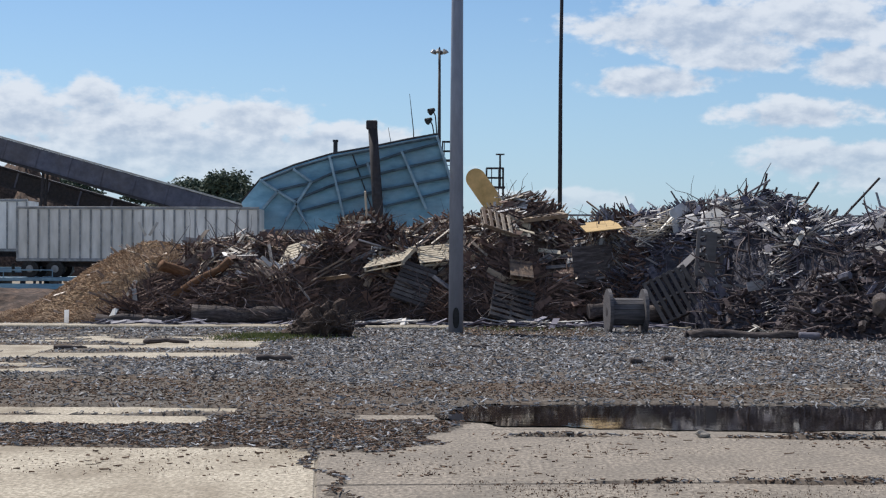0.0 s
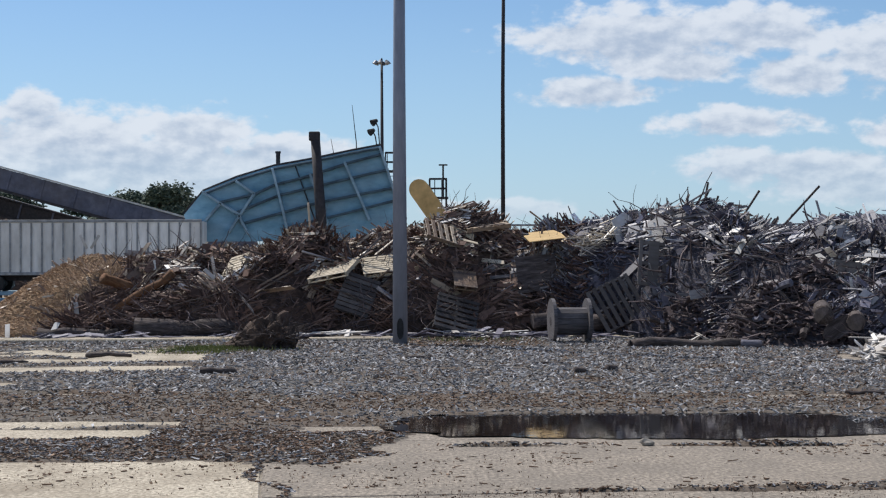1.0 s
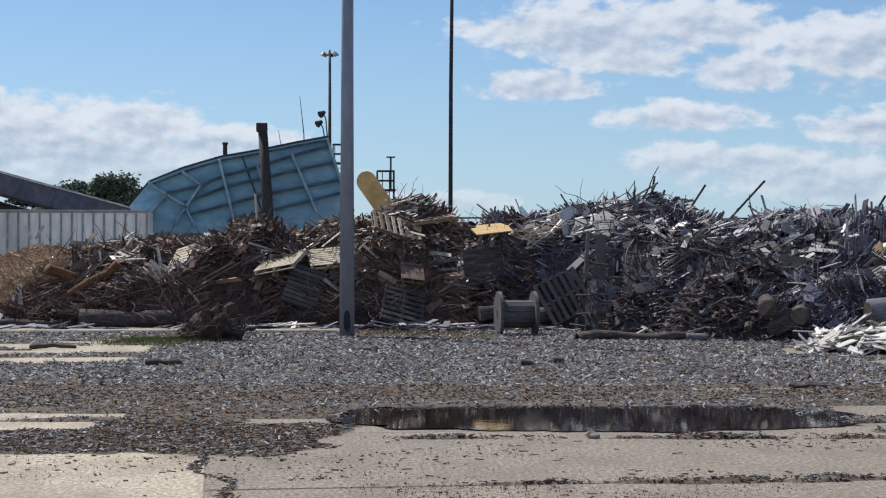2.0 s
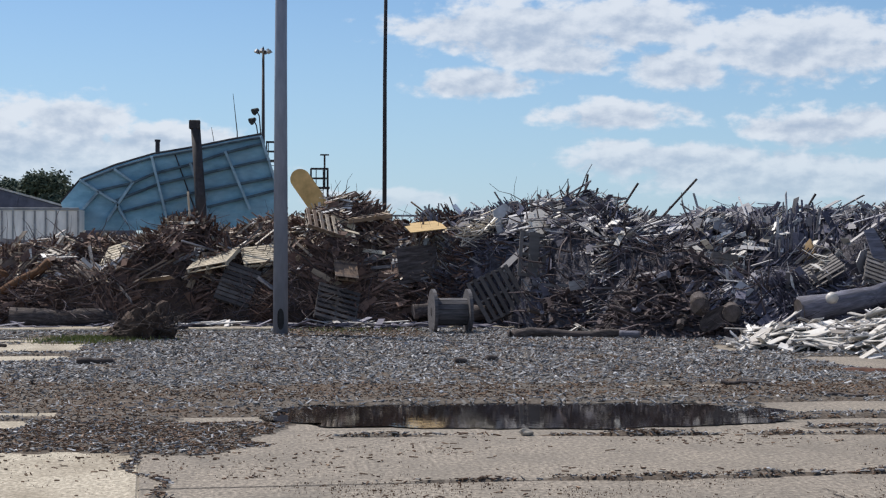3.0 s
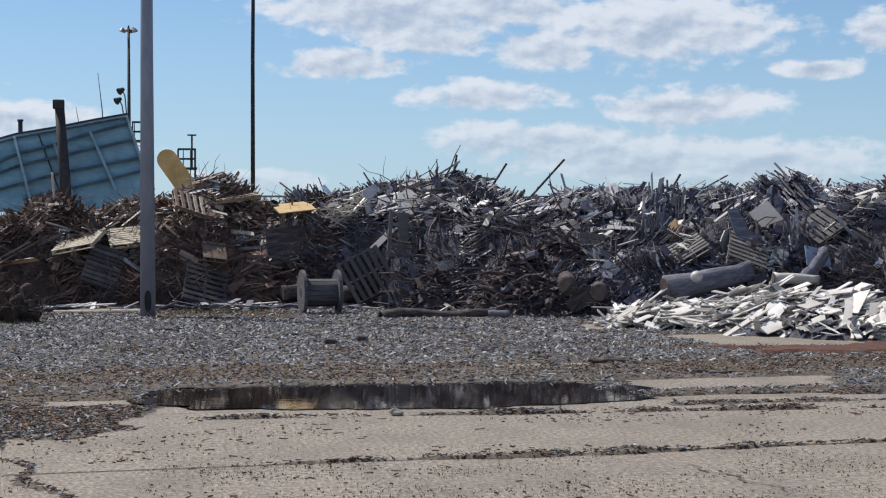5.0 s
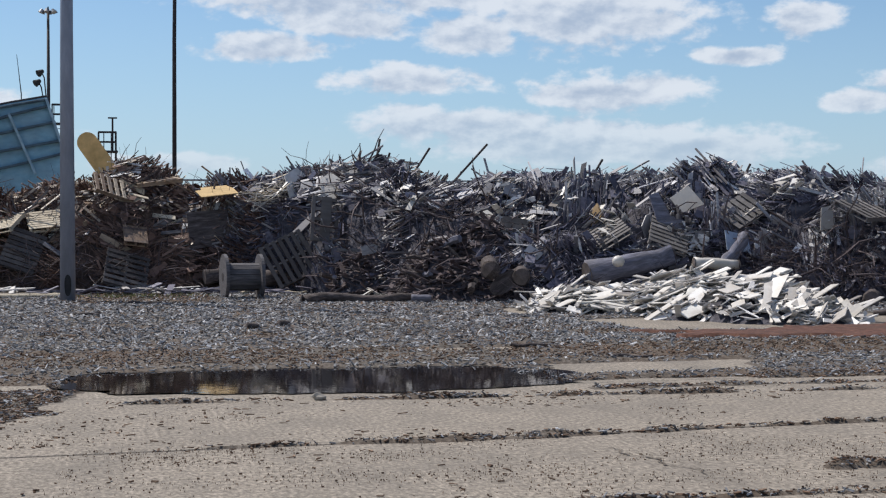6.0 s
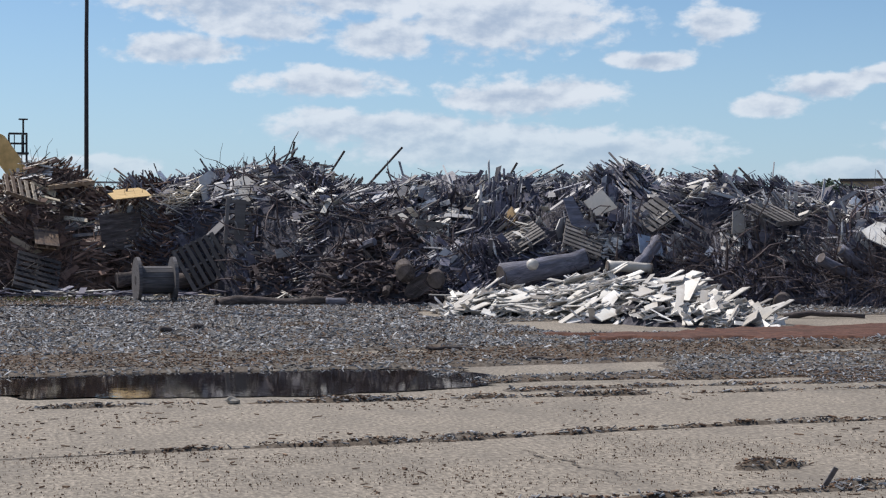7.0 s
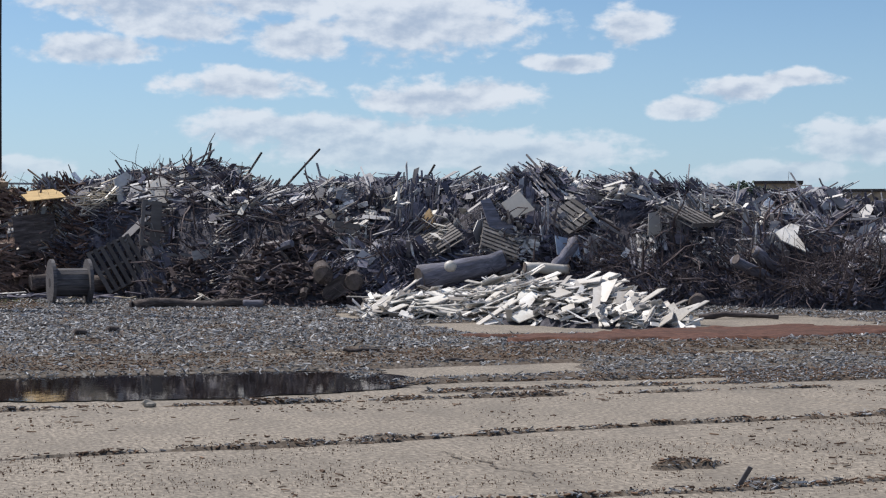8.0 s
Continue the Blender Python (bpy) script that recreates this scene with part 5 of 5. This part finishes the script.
def building(m, wide, deep, high, windows, label):
    ob = thing("warehouse", m, label, "building", "far warehouses")
    part("wall", boxed((wide, deep, high), pose(0, 0, high / 2)), M["brick_tan"], ob)
    part("roof", boxed((wide + 0.8, deep + 0.8, 0.5), pose(0, 0, high + 0.25), 0.05), M["dark_steel"], ob)
    for k in range(windows):
        win = part("window", boxed((1.6, 0.1, 1.2), pose(-wide / 2 + (k + 0.5) * wide / windows, -deep / 2 - 0.03, high * 0.6)), M["conveyor"], ob)
    return ob


building(pose(150.8, 258.5, 0, 0, 0, -30), 7.5, 16, 9.6, 2, "tan flat-roofed warehouse far beyond the heap")
building(pose(163.5, 261.0, 0, 0, 0, -30), 26, 20, 8.3, 6, "long low grey warehouse far beyond the heap")

ramp = thing("loading_ramp", pose(7.6, 76, 0), "long concrete loading ramp with a steel railing", "ramp")
part("ramp_wall", boxed((9.6, 3.0, 2.95), pose(0, 0, 1.475), 0.03), M["pale_sheet"], ramp)
for h in (3.35, 3.72):
    part("rail", bar((-4.7, -1.3, h), (4.7, -1.3, h), 0.05), M["galvanised"], ramp)
for k in range(11):
    part("rail_post", bar((-4.7 + k * 0.94, -1.3, 2.9), (-4.7 + k * 0.94, -1.3, 3.72), 0.035), M["galvanised"], ramp)

# ---- things on and before the heap ----
spool = thing("cable_spool", pose(4.22, 38.4, 0.52, 0, 0, 4), "weathered wooden cable spool lying on its rims", "cable spool")
for x in (-0.41, 0.41):
    bm = bmesh.new()
    bmesh.ops.create_cone(bm, cap_ends=True, segments=32, radius1=0.525, radius2=0.525, depth=0.075, matrix=pose(x, 0, 0, 0, 90, 0))
    flange = part("flange", bm, M["spool_wood"], spool)
    bm = bmesh.new()
    bmesh.ops.create_cone(bm, cap_ends=True, segments=16, radius1=0.1, radius2=0.1, depth=0.09, matrix=pose(x, 0, 0, 0, 90, 0))
    part("hub_plate", bm, M["dark_steel"], flange)
for k in range(16):
    a = 2 * math.pi * k / 16
    part("stave", boxed((0.76, 0.115, 0.03), pose(0, 0.3 * math.cos(a), 0.3 * math.sin(a), math.degrees(a) - 90, 0, 0), 0.004), M["spool_wood"], spool)


def pallet(m, material, label, wide=1.2, deep=1.0, slats=7, missing=()):
    """A timber pallet: deck slats over three stringers, with bottom slats."""
    ob = thing("pallet", m, label, "pallet", "pallets on the heap")
    for k in range(slats):
        if k not in missing:
            part("deck_slat", boxed((0.1 * 7 / slats if slats < 7 else 0.1, deep, 0.02), pose(-wide / 2 + 0.05 + k * (wide - 0.1) / (slats - 1), 0, 0.065), 0.003), material, ob)
    for y in (-deep / 2 + 0.04, 0, deep / 2 - 0.04):
        part("stringer", boxed((wide, 0.05, 0.09), pose(0, y, 0.01), 0.004), material, ob)
    for x in (-wide / 2 + 0.06, 0, wide / 2 - 0.06):
        part("bottom_slat", boxed((0.1, deep, 0.018), pose(x, 0, -0.045), 0.003), material, ob)
    return ob


def on_heap(x, y, lift, rx, ry, rz):
    """A pose on the heap's face; turned about the vertical first, then tipped towards or away from the yard."""
    return Matrix.Translation((x, y - 0.28, float(heap_height(x, y)) + lift)) @ pose(0, 0, 0, rx, ry, 0) @ pose(0, 0, 0, 0, 0, rz)


LIGHT, OLD = "sunlit tan wooden pallet lying aslant on the scrap heap", "grey weathered wooden pallet leaning in the scrap heap"
for x, y, lift, rx, ry, rz, mat_key, wide, deep, slats in (
        (-1.35, 43.2, 0.2, 14, -16, 70, "pallet", 1.2, 1.1, 9), (-0.2, 43.5, 0.2, 25, -4, 95, "pallet", 1.0, 0.9, 8), (2.0, 43.0, 0.05, 30, 10, 96, "board_brown", 0.8, 0.6, 8),
        (1.75, 42.5, 0.15, 48, 22, 98, "pallet_dark", 1.1, 1.1, 7), (-0.75, 42.7, -0.05, 62, 10, 80, "pallet_dark", 1.1, 0.9, 9), (5.72, 41.5, 0.05, 62, -22, 4, "pallet_dark", 1.15, 1.25, 7),
        (1.55, 43.9, 0.2, 30, 28, 20, "board_brown", 1.2, 0.8, 7), (2.6, 44.5, 0.1, 6, -6, 12, "board_brown", 1.2, 1.0, 7), (4.75, 43.6, 0.1, 24, -16, 40, "pallet", 0.7, 0.6, 6),
        (-3.9, 43.7, 0.15, 25, -30, 60, "pallet", 0.9, 0.6, 7), 
        (12.1, 35.9, 0.1, 14, -34, 80, "pallet_old", 1.2, 0.9, 8), (10.2, 36.95, 0.2, 80, 6, 88, "pallet_old", 0.7, 0.6, 5), (13.3, 35.2, 0.2, 35, 12, 75, "pallet_old", 1.1, 0.9, 7),
        (15.2, 35.6, 0.05, 40, -20, 15, "pallet_old", 0.9, 0.8, 6), (17.5, 34.0, 0.2, 22, 10, 30, "pallet_old", 1.3, 1.0, 7)):
    pallet(on_heap(x, y, lift + 0.05, rx, ry, rz), M[mat_key], LIGHT if mat_key == "pallet" else OLD, wide, deep, slats)


def sheet(name, m, outline, thick, material, label, category, holes=()):
    """A flat broken panel with its own outline."""
    bm = bmesh.new()
    face = bm.faces.new([bm.verts.new((px, py, 0)) for px, py in outline])
    grown = bmesh.ops.extrude_face_region(bm, geom=[face])
    bmesh.ops.translate(bm, verts=[v for v in grown["geom"] if isinstance(v, bmesh.types.BMVert)], vec=(0, 0, thick))
    bmesh.ops.recalc_face_normals(bm, faces=bm.faces)
    ob = part(name, bm, material)
    ob.matrix_world = m
    return tagged(ob, label, category)


sheet("plywood_sheet", pose(4.1, 43.2, 2.58, 11, -6, 8), [(-0.55, -0.62), (0.42, -0.58), (0.47, 0.1), (0.4, 0.6), (-0.28, 0.62), (-0.33, 0.3), (-0.5, 0.25)], 0.02, M["plywood"], "yellow plywood sheet lying on top of the heap", "plywood")
sheet("plywood_sheet", pose(3.85, 42.65, 1.6, 68, -6, 3), [(-0.55, -0.5), (0.5, -0.45), (0.55, 0.5), (-0.5, 0.52)], 0.02, M["bark"], "dark brown plywood sheet standing in the heap", "plywood")
sheet("white_sheet", pose(6.15, 42.75, 2.75, 58, 8, 30), [(-0.45, -0.5), (0.3, -0.55), (0.42, 0.3), (0.1, 0.55), (-0.4, 0.2)], 0.015, M["white_board"], "crooked white sheet of board near the crest", "board")
sheet("white_sheet", on_heap(6.85, 42.0, 0.15, 52, -18, 20), [(-0.3, -0.35), (0.35, -0.3), (0.3, 0.4), (-0.2, 0.35)], 0.015, M["white_board"], "bent white board among grey timber", "board")
sheet("grey_panel", on_heap(13.4, 35.6, 0.15, 62, 8, 12), [(-0.25, -0.5), (0.5, -0.45), (0.4, -0.15), (0.1, 0.0), (-0.05, 0.6), (-0.3, 0.55)], 0.03, M["grey_log"], "large slate-grey broken panel leaning in the heap", "panel")
sheet("square_board", on_heap(14.0, 35.9, 0.25, 55, -15, 10), [(-0.3, -0.25), (0.28, -0.3), (0.25, 0.3), (-0.32, 0.22)], 0.02, M["white_board"], "square pale board leaning in the heap", "board")
sheet("white_sheet", on_heap(18.9, 32.0, 0.25, 38, -20, 0), [(-0.25, 0.35), (-0.28, 0.07), (-0.04, -0.5), (0.02, -0.5), (0.1, 0.03), (0.32, 0.25), (0.2, 0.42)], 0.03, M["white_board"], "torn white sheet hanging from the brush", "board")
sheet("white_sheet", on_heap(16.6, 34.2, 0.15, 70, 18, 0), [(-0.1, -0.35), (0.2, -0.2), (0.22, 0.1), (0.05, 0.3), (-0.15, 0.2)], 0.02, M["white_board"], "small torn white board in the brush", "board")
sheet("blue_sheet", on_heap(14.75, 34.8, 0.15, 55, 15, 10), [(-0.3, -0.25), (0.3, -0.25), (0.3, 0.2), (-0.25, 0.28)], 0.02, surface("pale_blue_plastic", [(0.22, 0.27, 0.36), (0.30, 0.35, 0.44)], 3.0, 0.5, bump=0.1), "pale blue plastic sheet among the brush", "sheet")
sheet("oval_tabletop", on_heap(9.5, 35.1, 0.75, 75, -35, 0), [(0.38 * math.cos(a), 0.2 * math.sin(a)) for a in [2 * math.pi * k / 20 for k in range(20)]], 0.03, M["bark"], "grey oval board standing among the stumps", "board")

fan = thing("pale_lath_bundle", pose(5.35, 42.5, 2.32), "burst bundle of pale splintered lath on the heap", "lath bundle")
g = random.Random(31)
for k in range(56):
    lath = part("lath", boxed((g.uniform(0.35, 0.8), g.uniform(0.03, 0.09), 0.012), Matrix(), 0.002), M["white_board"] if k % 3 else M["pallet"], fan)
    lx, ly = g.uniform(-0.42, 0.5), g.uniform(-0.35, 0.6)
    lath.matrix_local = pose(lx, ly, max(float(heap_height(5.35 + lx, 42.5 + ly)) - 2.32, -0.6) + g.uniform(0.34, 0.62), g.uniform(-18, 14), g.gauss(-16, 26), g.uniform(-35, 35))

sheet("white_sheet", pose(17.4, 37.8, 2.75, 58, -12, 0), [(-0.3, -0.2), (0.05, -0.28), (0.3, -0.05), (0.22, 0.25), (0.02, 0.16), (-0.1, 0.34), (-0.32, 0.12)], 0.03, M["white_board"], "crumpled white sheet lying on the crest", "board")


def scrap_cluster(x, y, z, count, wide, seed, tilt, label):
    """A knot of broken boards lodged in the heap, their white standing in for sun glints."""
    ob = thing("pale_scrap_knot", pose(x, y - 0.3, z + 0.14), label, "scrap boards", "pale knots in the heap")
    g = random.Random(seed)
    for _ in range(count):
        piece = part("board", boxed((g.uniform(0.14, 0.5), g.uniform(0.05, 0.2), 0.012), Matrix(), 0.002), M["white_board"], ob)
        lx, ly = g.gauss(0, wide), g.gauss(0, 0.25)
        piece.matrix_local = pose(lx, ly, float(heap_height(x + lx, y - 0.3 + ly)) - z - 0.14 + g.uniform(0.22, 0.48), g.uniform(-24, 16), g.gauss(tilt - 8, 22), g.uniform(-60, 60))


for place in ((7.75, 38.95, 1.68, 30, 0.34, 41, -8), (9.85, 37.35, 2.15, 24, 0.24, 42, 20), (10.15, 36.95, 1.5, 26, 0.3, 43, -18), (12.3, 36.0, 1.35, 18, 0.26, 44, 26),
              (15.9, 35.6, 2.05, 20, 0.4, 45, -20), (18.6, 33.9, 2.0, 20, 0.4, 46, 12), (8.7, 40.4, 2.75, 16, 0.3, 47, 35), (11.6, 37.6, 2.35, 16, 0.35, 48, -30)):
    scrap_cluster(*place, "knot of pale broken boards catching the sun in the heap")
window_frame = thing("window_frame", pose(10.45, 36.7, 1.62, 78, 6, 0), "small white slatted window frame lying in the scrap", "window frame")
for x in (-0.24, -0.08, 0.08, 0.24):
    part("upright", boxed((0.035, 0.4, 0.03), pose(x, 0, 0), 0.003), M["white_board"], window_frame)
for y in (-0.2, 0.02, 0.2):
    part("rail", boxed((0.52, 0.035, 0.026), pose(0, y, 0.004), 0.003), M["white_board"], window_frame)

frame_rack = thing("slotted_panel", pose(6.55, 40.95, 1.85, 76, 6, 0), "grey ladder-like panel with square slots", "panel")
for x in (-0.3, 0.3):
    part("stile", boxed((0.09, 1.15, 0.05), pose(x, 0, 0)), M["pallet_old"], frame_rack)
part("centre_board", boxed((0.26, 1.15, 0.03), pose(0.02, 0, 0.01)), M["pallet_old"], frame_rack)
for k in range(5):
    part("crosspiece", boxed((0.6, 0.08, 0.04), pose(0, -0.52 + k * 0.26, -0.03)), M["pallet_old"], frame_rack)

box_thing = thing("broken_crate", on_heap(12.4, 36.9, 0.1, 34, 30, 20), "broken yellow-brown wooden crate tipped on the heap", "crate")
part("side", boxed((0.6, 0.03, 0.42), pose(0, -0.25, 0)), M["crate_wood"], box_thing)
part("side", boxed((0.03, 0.5, 0.42), pose(-0.3, 0, 0)), M["crate_wood"], box_thing)
part("bottom", boxed((0.6, 0.5, 0.03), pose(0, 0, -0.2)), M["crate_wood"], box_thing)
part("slat", boxed((0.75, 0.1, 0.02), pose(0.05, -0.05, 0.25, 0, 20, 30)), M["crate_wood"], box_thing)

log("log", (-5.05, 42.0, 0.27), 2.5, 0.25, 3, -1, M["bark"], "thick dark log lying at the heap's foot", 11)
log("log", (-7.8, 42.45, 0.14), 2.0, 0.15, -2, 0, M["bark"], "dark log lying beside the pale kerb", 12)
log("split_log", (-6.45, 43.0, 1.05), 2.3, 0.13, 8, 31, M["rotten"], "split orange-brown log leaning up the heap", 13, False)
log("split_log", (-6.9, 43.3, 1.4), 0.9, 0.15, 20, -18, M["rotten"], "short broken orange-brown log on the heap", 14, False)
log("log", (6.5, 35.6, 0.11), 2.6, 0.11, -14, 0, M["bark"], "long slim log lying before the stump heap", 15)
log("log", (7.75, 35.2, 0.11), 0.45, 0.1, -20, 0, M["grey_log"], "short pale log end on the ground", 16)
log("log", (5.72, 41.5, 0.4), 1.15, 0.2, 2, 2, M["bark"], "short thick log resting behind the spool", 17)
log("log", (4.0, 41.9, 0.45), 0.7, 0.2, 10, 6, M["bark"], "stubby log behind the wooden spool", 18)
log("log", (12.2, 34.4, 0.84), 2.05, 0.27, 6, 11, M["grey_log"], "big smooth slate-grey log resting on the heap", 19)
log("log", (14.05, 34.0, 0.85), 1.0, 0.13, -6, -2, M["white_board"], "pale barkless log on the heap", 20)
log("log", (14.5, 34.2, 1.05), 1.2, 0.15, 25, 42, M["grey_log"], "bleached log sticking up from the brush", 21)
log("log", (18.0, 31.6, 0.75), 1.5, 0.12, 12, -26, M["grey_log"], "bleached log sloping down the brush", 22)
log("log", (18.35, 31.7, 0.95), 1.2, 0.12, 18, -28, M["grey_log"], "second bleached log in the brush", 23)
log("log", (16.3, 31.2, 0.2), 0.8, 0.17, 62, 2, M["bark"], "short log with a pale sawn end facing out", 24)
log("log", (9.9, 34.9, 0.62), 0.5, 0.2, 75, 10, M["bark"], "short log end in the stump heap", 26)
log("log", (9.1, 34.6, 0.8), 0.55, 0.2, 80, 14, M["bark"], "short log end facing out of the stump heap", 27)
log("log", (-2.75, 27.3, 0.07), 0.58, 0.065, 2, 0, M["bark"], "small charred log lying on the chips", 25)
ball = bmesh.new()
bmesh.ops.create_icosphere(ball, subdivisions=2, radius=0.14, matrix=pose(11.75, 33.85, 0.92) @ Matrix.Diagonal((1, 1, 0.95, 1)))
for v in ball.verts:
    v.co += Vector((rng.normal(0, 0.006), rng.normal(0, 0.006), rng.normal(0, 0.006)))
tagged(part("white_float", ball, M["white_board"], smooth=True), "round white ball-shaped float lying on a log", "float")

roots = thing("root_ball", pose(-2.7, 35.7, 0), "dark upturned root ball with tangled roots", "root ball")
bm = bmesh.new()
bmesh.ops.create_icosphere(bm, subdivisions=4, radius=0.54, matrix=Matrix.Translation((0.05, 0, 0.28)) @ Matrix.Diagonal((1.45, 0.85, 0.9, 1)))
for v in bm.verts:
    p = v.co
    k = noise.noise(p * 3.2) * 0.3 + noise.noise(p * 9) * 0.16 - 0.1
    v.co = Vector((p.x, p.y, max(p.z, -0.02))) * (1 + k)
    v.co.z *= 0.45 + 0.75 * min(max((v.co.x + 0.7) / 1.1, 0), 1)
part("soil_clump", bm, M["core_brown"], roots)
n = 380
d = np.stack([rng.normal(0.1, 1, n), rng.normal(-0.3, 0.7, n), rng.normal(0.6, 0.5, n)], -1)
d /= np.linalg.norm(d, axis=1, keepdims=True)
tagged(twigs("root_tangle", np.stack([rng.normal(0.2, 0.3, n), rng.normal(0, 0.2, n), rng.uniform(0.1, 0.45, n)], -1), d, rng.uniform(0.2, 0.6, n), rng.uniform(0.004, 0.02, n), M["bark"], roots, "thin dark roots", bend=0.35), kind="stuff")

# pale boards standing by the tan mound, and sticks that rise over the crest
for x, y, z, long, wide, rx, ry in ((-9.7, 43.0, 0.2, 0.45, 0.12, 48, 8), (-8.4, 42.4, 0.25, 0.5, 0.14, 45, -14), (-8.1, 43.3, 0.9, 0.6, 0.1, 55, -20), (-7.95, 43.0, 0.75, 0.4, 0.12, 60, 10), (-8.05, 44.6, 2.5, 0.42, 0.07, 80, 28), (-7.75, 44.6, 2.5, 0.42, 0.07, 80, -30)):
    ob = part("pale_board", boxed((wide, long, 0.02), Matrix(), 0.003), M["white_board"])
    ob.matrix_world = pose(x, y, z, rx, 0, 0) @ pose(0, 0, 0, 0, 0, ry)
    tagged(ob, "pale broken board stuck upright in the mound", "board", "pale boards in the mound")
for x, y, z, long, lean in ((10.05, 40.2, 3.2, 1.4, 42), (8.95, 41.2, 3.15, 1.2, 32), (8.15, 42.6, 3.3, 1.3, 8), (8.0, 42.4, 3.2, 1.2, 24), (7.9, 42.5, 3.1, 1.0, -30), (8.35, 42.4, 3.15, 0.9, 16), (15.6, 39.0, 2.9, 1.0, 36), (13.1, 39.6, 2.95, 0.9, 30), (16.6, 38.5, 2.8, 0.9, 25)):
    ob = part("upright_timber", boxed((0.05, 0.04, long), Matrix(), 0.005), M["bark"])
    ob.matrix_world = pose(x, y, z, 8, lean, 10)
    tagged(ob, "dark sawn timber sticking up from the crest", "timber", "timbers over the crest")

# ---- small things on the yard ----
stone = bmesh.new()
bmesh.ops.create_icosphere(stone, subdivisions=2, radius=0.062)
for v in stone.verts:
    v.co *= 1 + 0.5 * noise.noise(v.co * 14) + 0.2 * noise.noise(v.co * 40)
    v.co = Vector((v.co.x * 1.1, v.co.y, max(v.co.z, -0.05) * 0.7))
ob = part("stone", stone, M["stone"], smooth=False)
ob.location = (2.5, 16.05, 0.035)
tagged(ob, "pale grey broken stone lying on the concrete", "stone")
stick = part("splinter", boxed((0.035, 0.012, 0.17), Matrix(), 0.002), M["board_grey"])
stick.matrix_world = pose(5.42, 9.72, 0.07, 20, 24, 0)
tagged(stick, "grey wooden splinter leaning from a clump of bark", "splinter")
for k, (x, y, long, thick, yaw) in enumerate(((0.9, 32.2, 0.55, 0.03, 4), (3.1, 26.8, 0.2, 0.07, 20), (-5.5, 33.2, 0.9, 0.05, -3), (-0.1, 25.0, 0.45, 0.025, 8), (0.6, 31.6, 0.5, 0.04, -6), (3.7, 27.4, 0.22, 0.07, 40), (2.9, 29.6, 0.6, 0.03, 3), (7.1, 19.9, 0.5, 0.03, -12), (6.4, 22.1, 0.55, 0.03, -15), (15.6, 28.2, 1.5, 0.06, -20), (5.2, 24.6, 0.3, 0.03, 30), (1.9, 36.2, 0.7, 0.04, 2), (-6.9, 30.9, 0.6, 0.04, 5), (4.6, 40.9, 1.3, 0.04, 0), (5.6, 40.7, 0.9, 0.04, -8))):
    ob = part("bark_chunk", log_bm(long, thick, 60 + k, 7, 0.7, 0.05), M["bark"] if k < 13 else M["pallet"], smooth=True)
    ob.matrix_world = pose(x, y, thick * 0.8 + 0.02, 0, 0, yaw)
    tagged(ob, "dark broken stick lying on the wood chips" if k < 13 else "pale round stick lying beside the spool", "stick", "loose sticks on the yard")
gx, gy = rng.normal(-3.5, 0.55, 3000), rng.normal(35.6, 0.5, 3000)
gx2, gy2 = rng.normal(1.9, 0.9, 500), rng.normal(39.5, 0.5, 500)
gx, gy = np.concatenate([gx, gx2]), np.concatenate([gy, gy2])
n = len(gx)
d = np.stack([rng.normal(0, 0.4, n), rng.normal(0, 0.4, n), np.ones(n)], -1)
d /= np.linalg.norm(d, axis=1, keepdims=True)
ob = twigs("weeds", np.stack([gx, gy, np.zeros(n)], -1), d, rng.uniform(0.05, 0.16, n), rng.uniform(0.006, 0.012, n), M["grass"], None, "", 3, 0.2, 3)
tagged(ob, "low yellow-green weeds growing between the chips", "weeds", kind="stuff")
n = 130
fx, fy = rng.uniform(-9, 7, n), rng.uniform(40.4, 41.9, n)
ob = slivers("fallen_boards", np.stack([fx, fy, rng.uniform(0.03, 0.1, n) + 0.05], -1), np.stack([rng.uniform(0.3, 1.2, n), rng.uniform(0.05, 0.16, n), rng.uniform(0.015, 0.03, n)], -1),
             turns(rng.normal(0, 0.6, n), rng.normal(0, 0.12, n), rng.normal(0, 0.2, n)), M["shaded_grey"])
tagged(ob, "loose dark boards lying along the heap's foot", "boards", kind="stuff")
n = 50
fx, fy = np.where(rng.random(n) < 0.7, rng.normal(-1.5, 0.55, n), rng.uniform(0.4, 4.0, n)), rng.uniform(40.9, 42.1, n)
ob = slivers("pale_fallen_boards", np.stack([fx, fy, rng.uniform(0.06, 0.2, n)], -1), np.stack([rng.uniform(0.4, 1.3, n), rng.uniform(0.05, 0.14, n), rng.uniform(0.015, 0.03, n)], -1),
             turns(rng.normal(0, 0.7, n), rng.normal(0, 0.08, n), rng.normal(0.1, 0.12, n)), M["white_bits"])
tagged(ob, "bleached pale boards strewn before the heap", "boards", kind="stuff")
berm = relief("bark_berm", lambda x, y: mound(x, y, -15.5, 56, 6.0, 3.5, 0.62, 111), -24, -8, 50, 62, 0.15, M["core_brown"], keep=0.0)
tagged(berm, "low dark berm of bark in front of the blue deck", "bark berm")
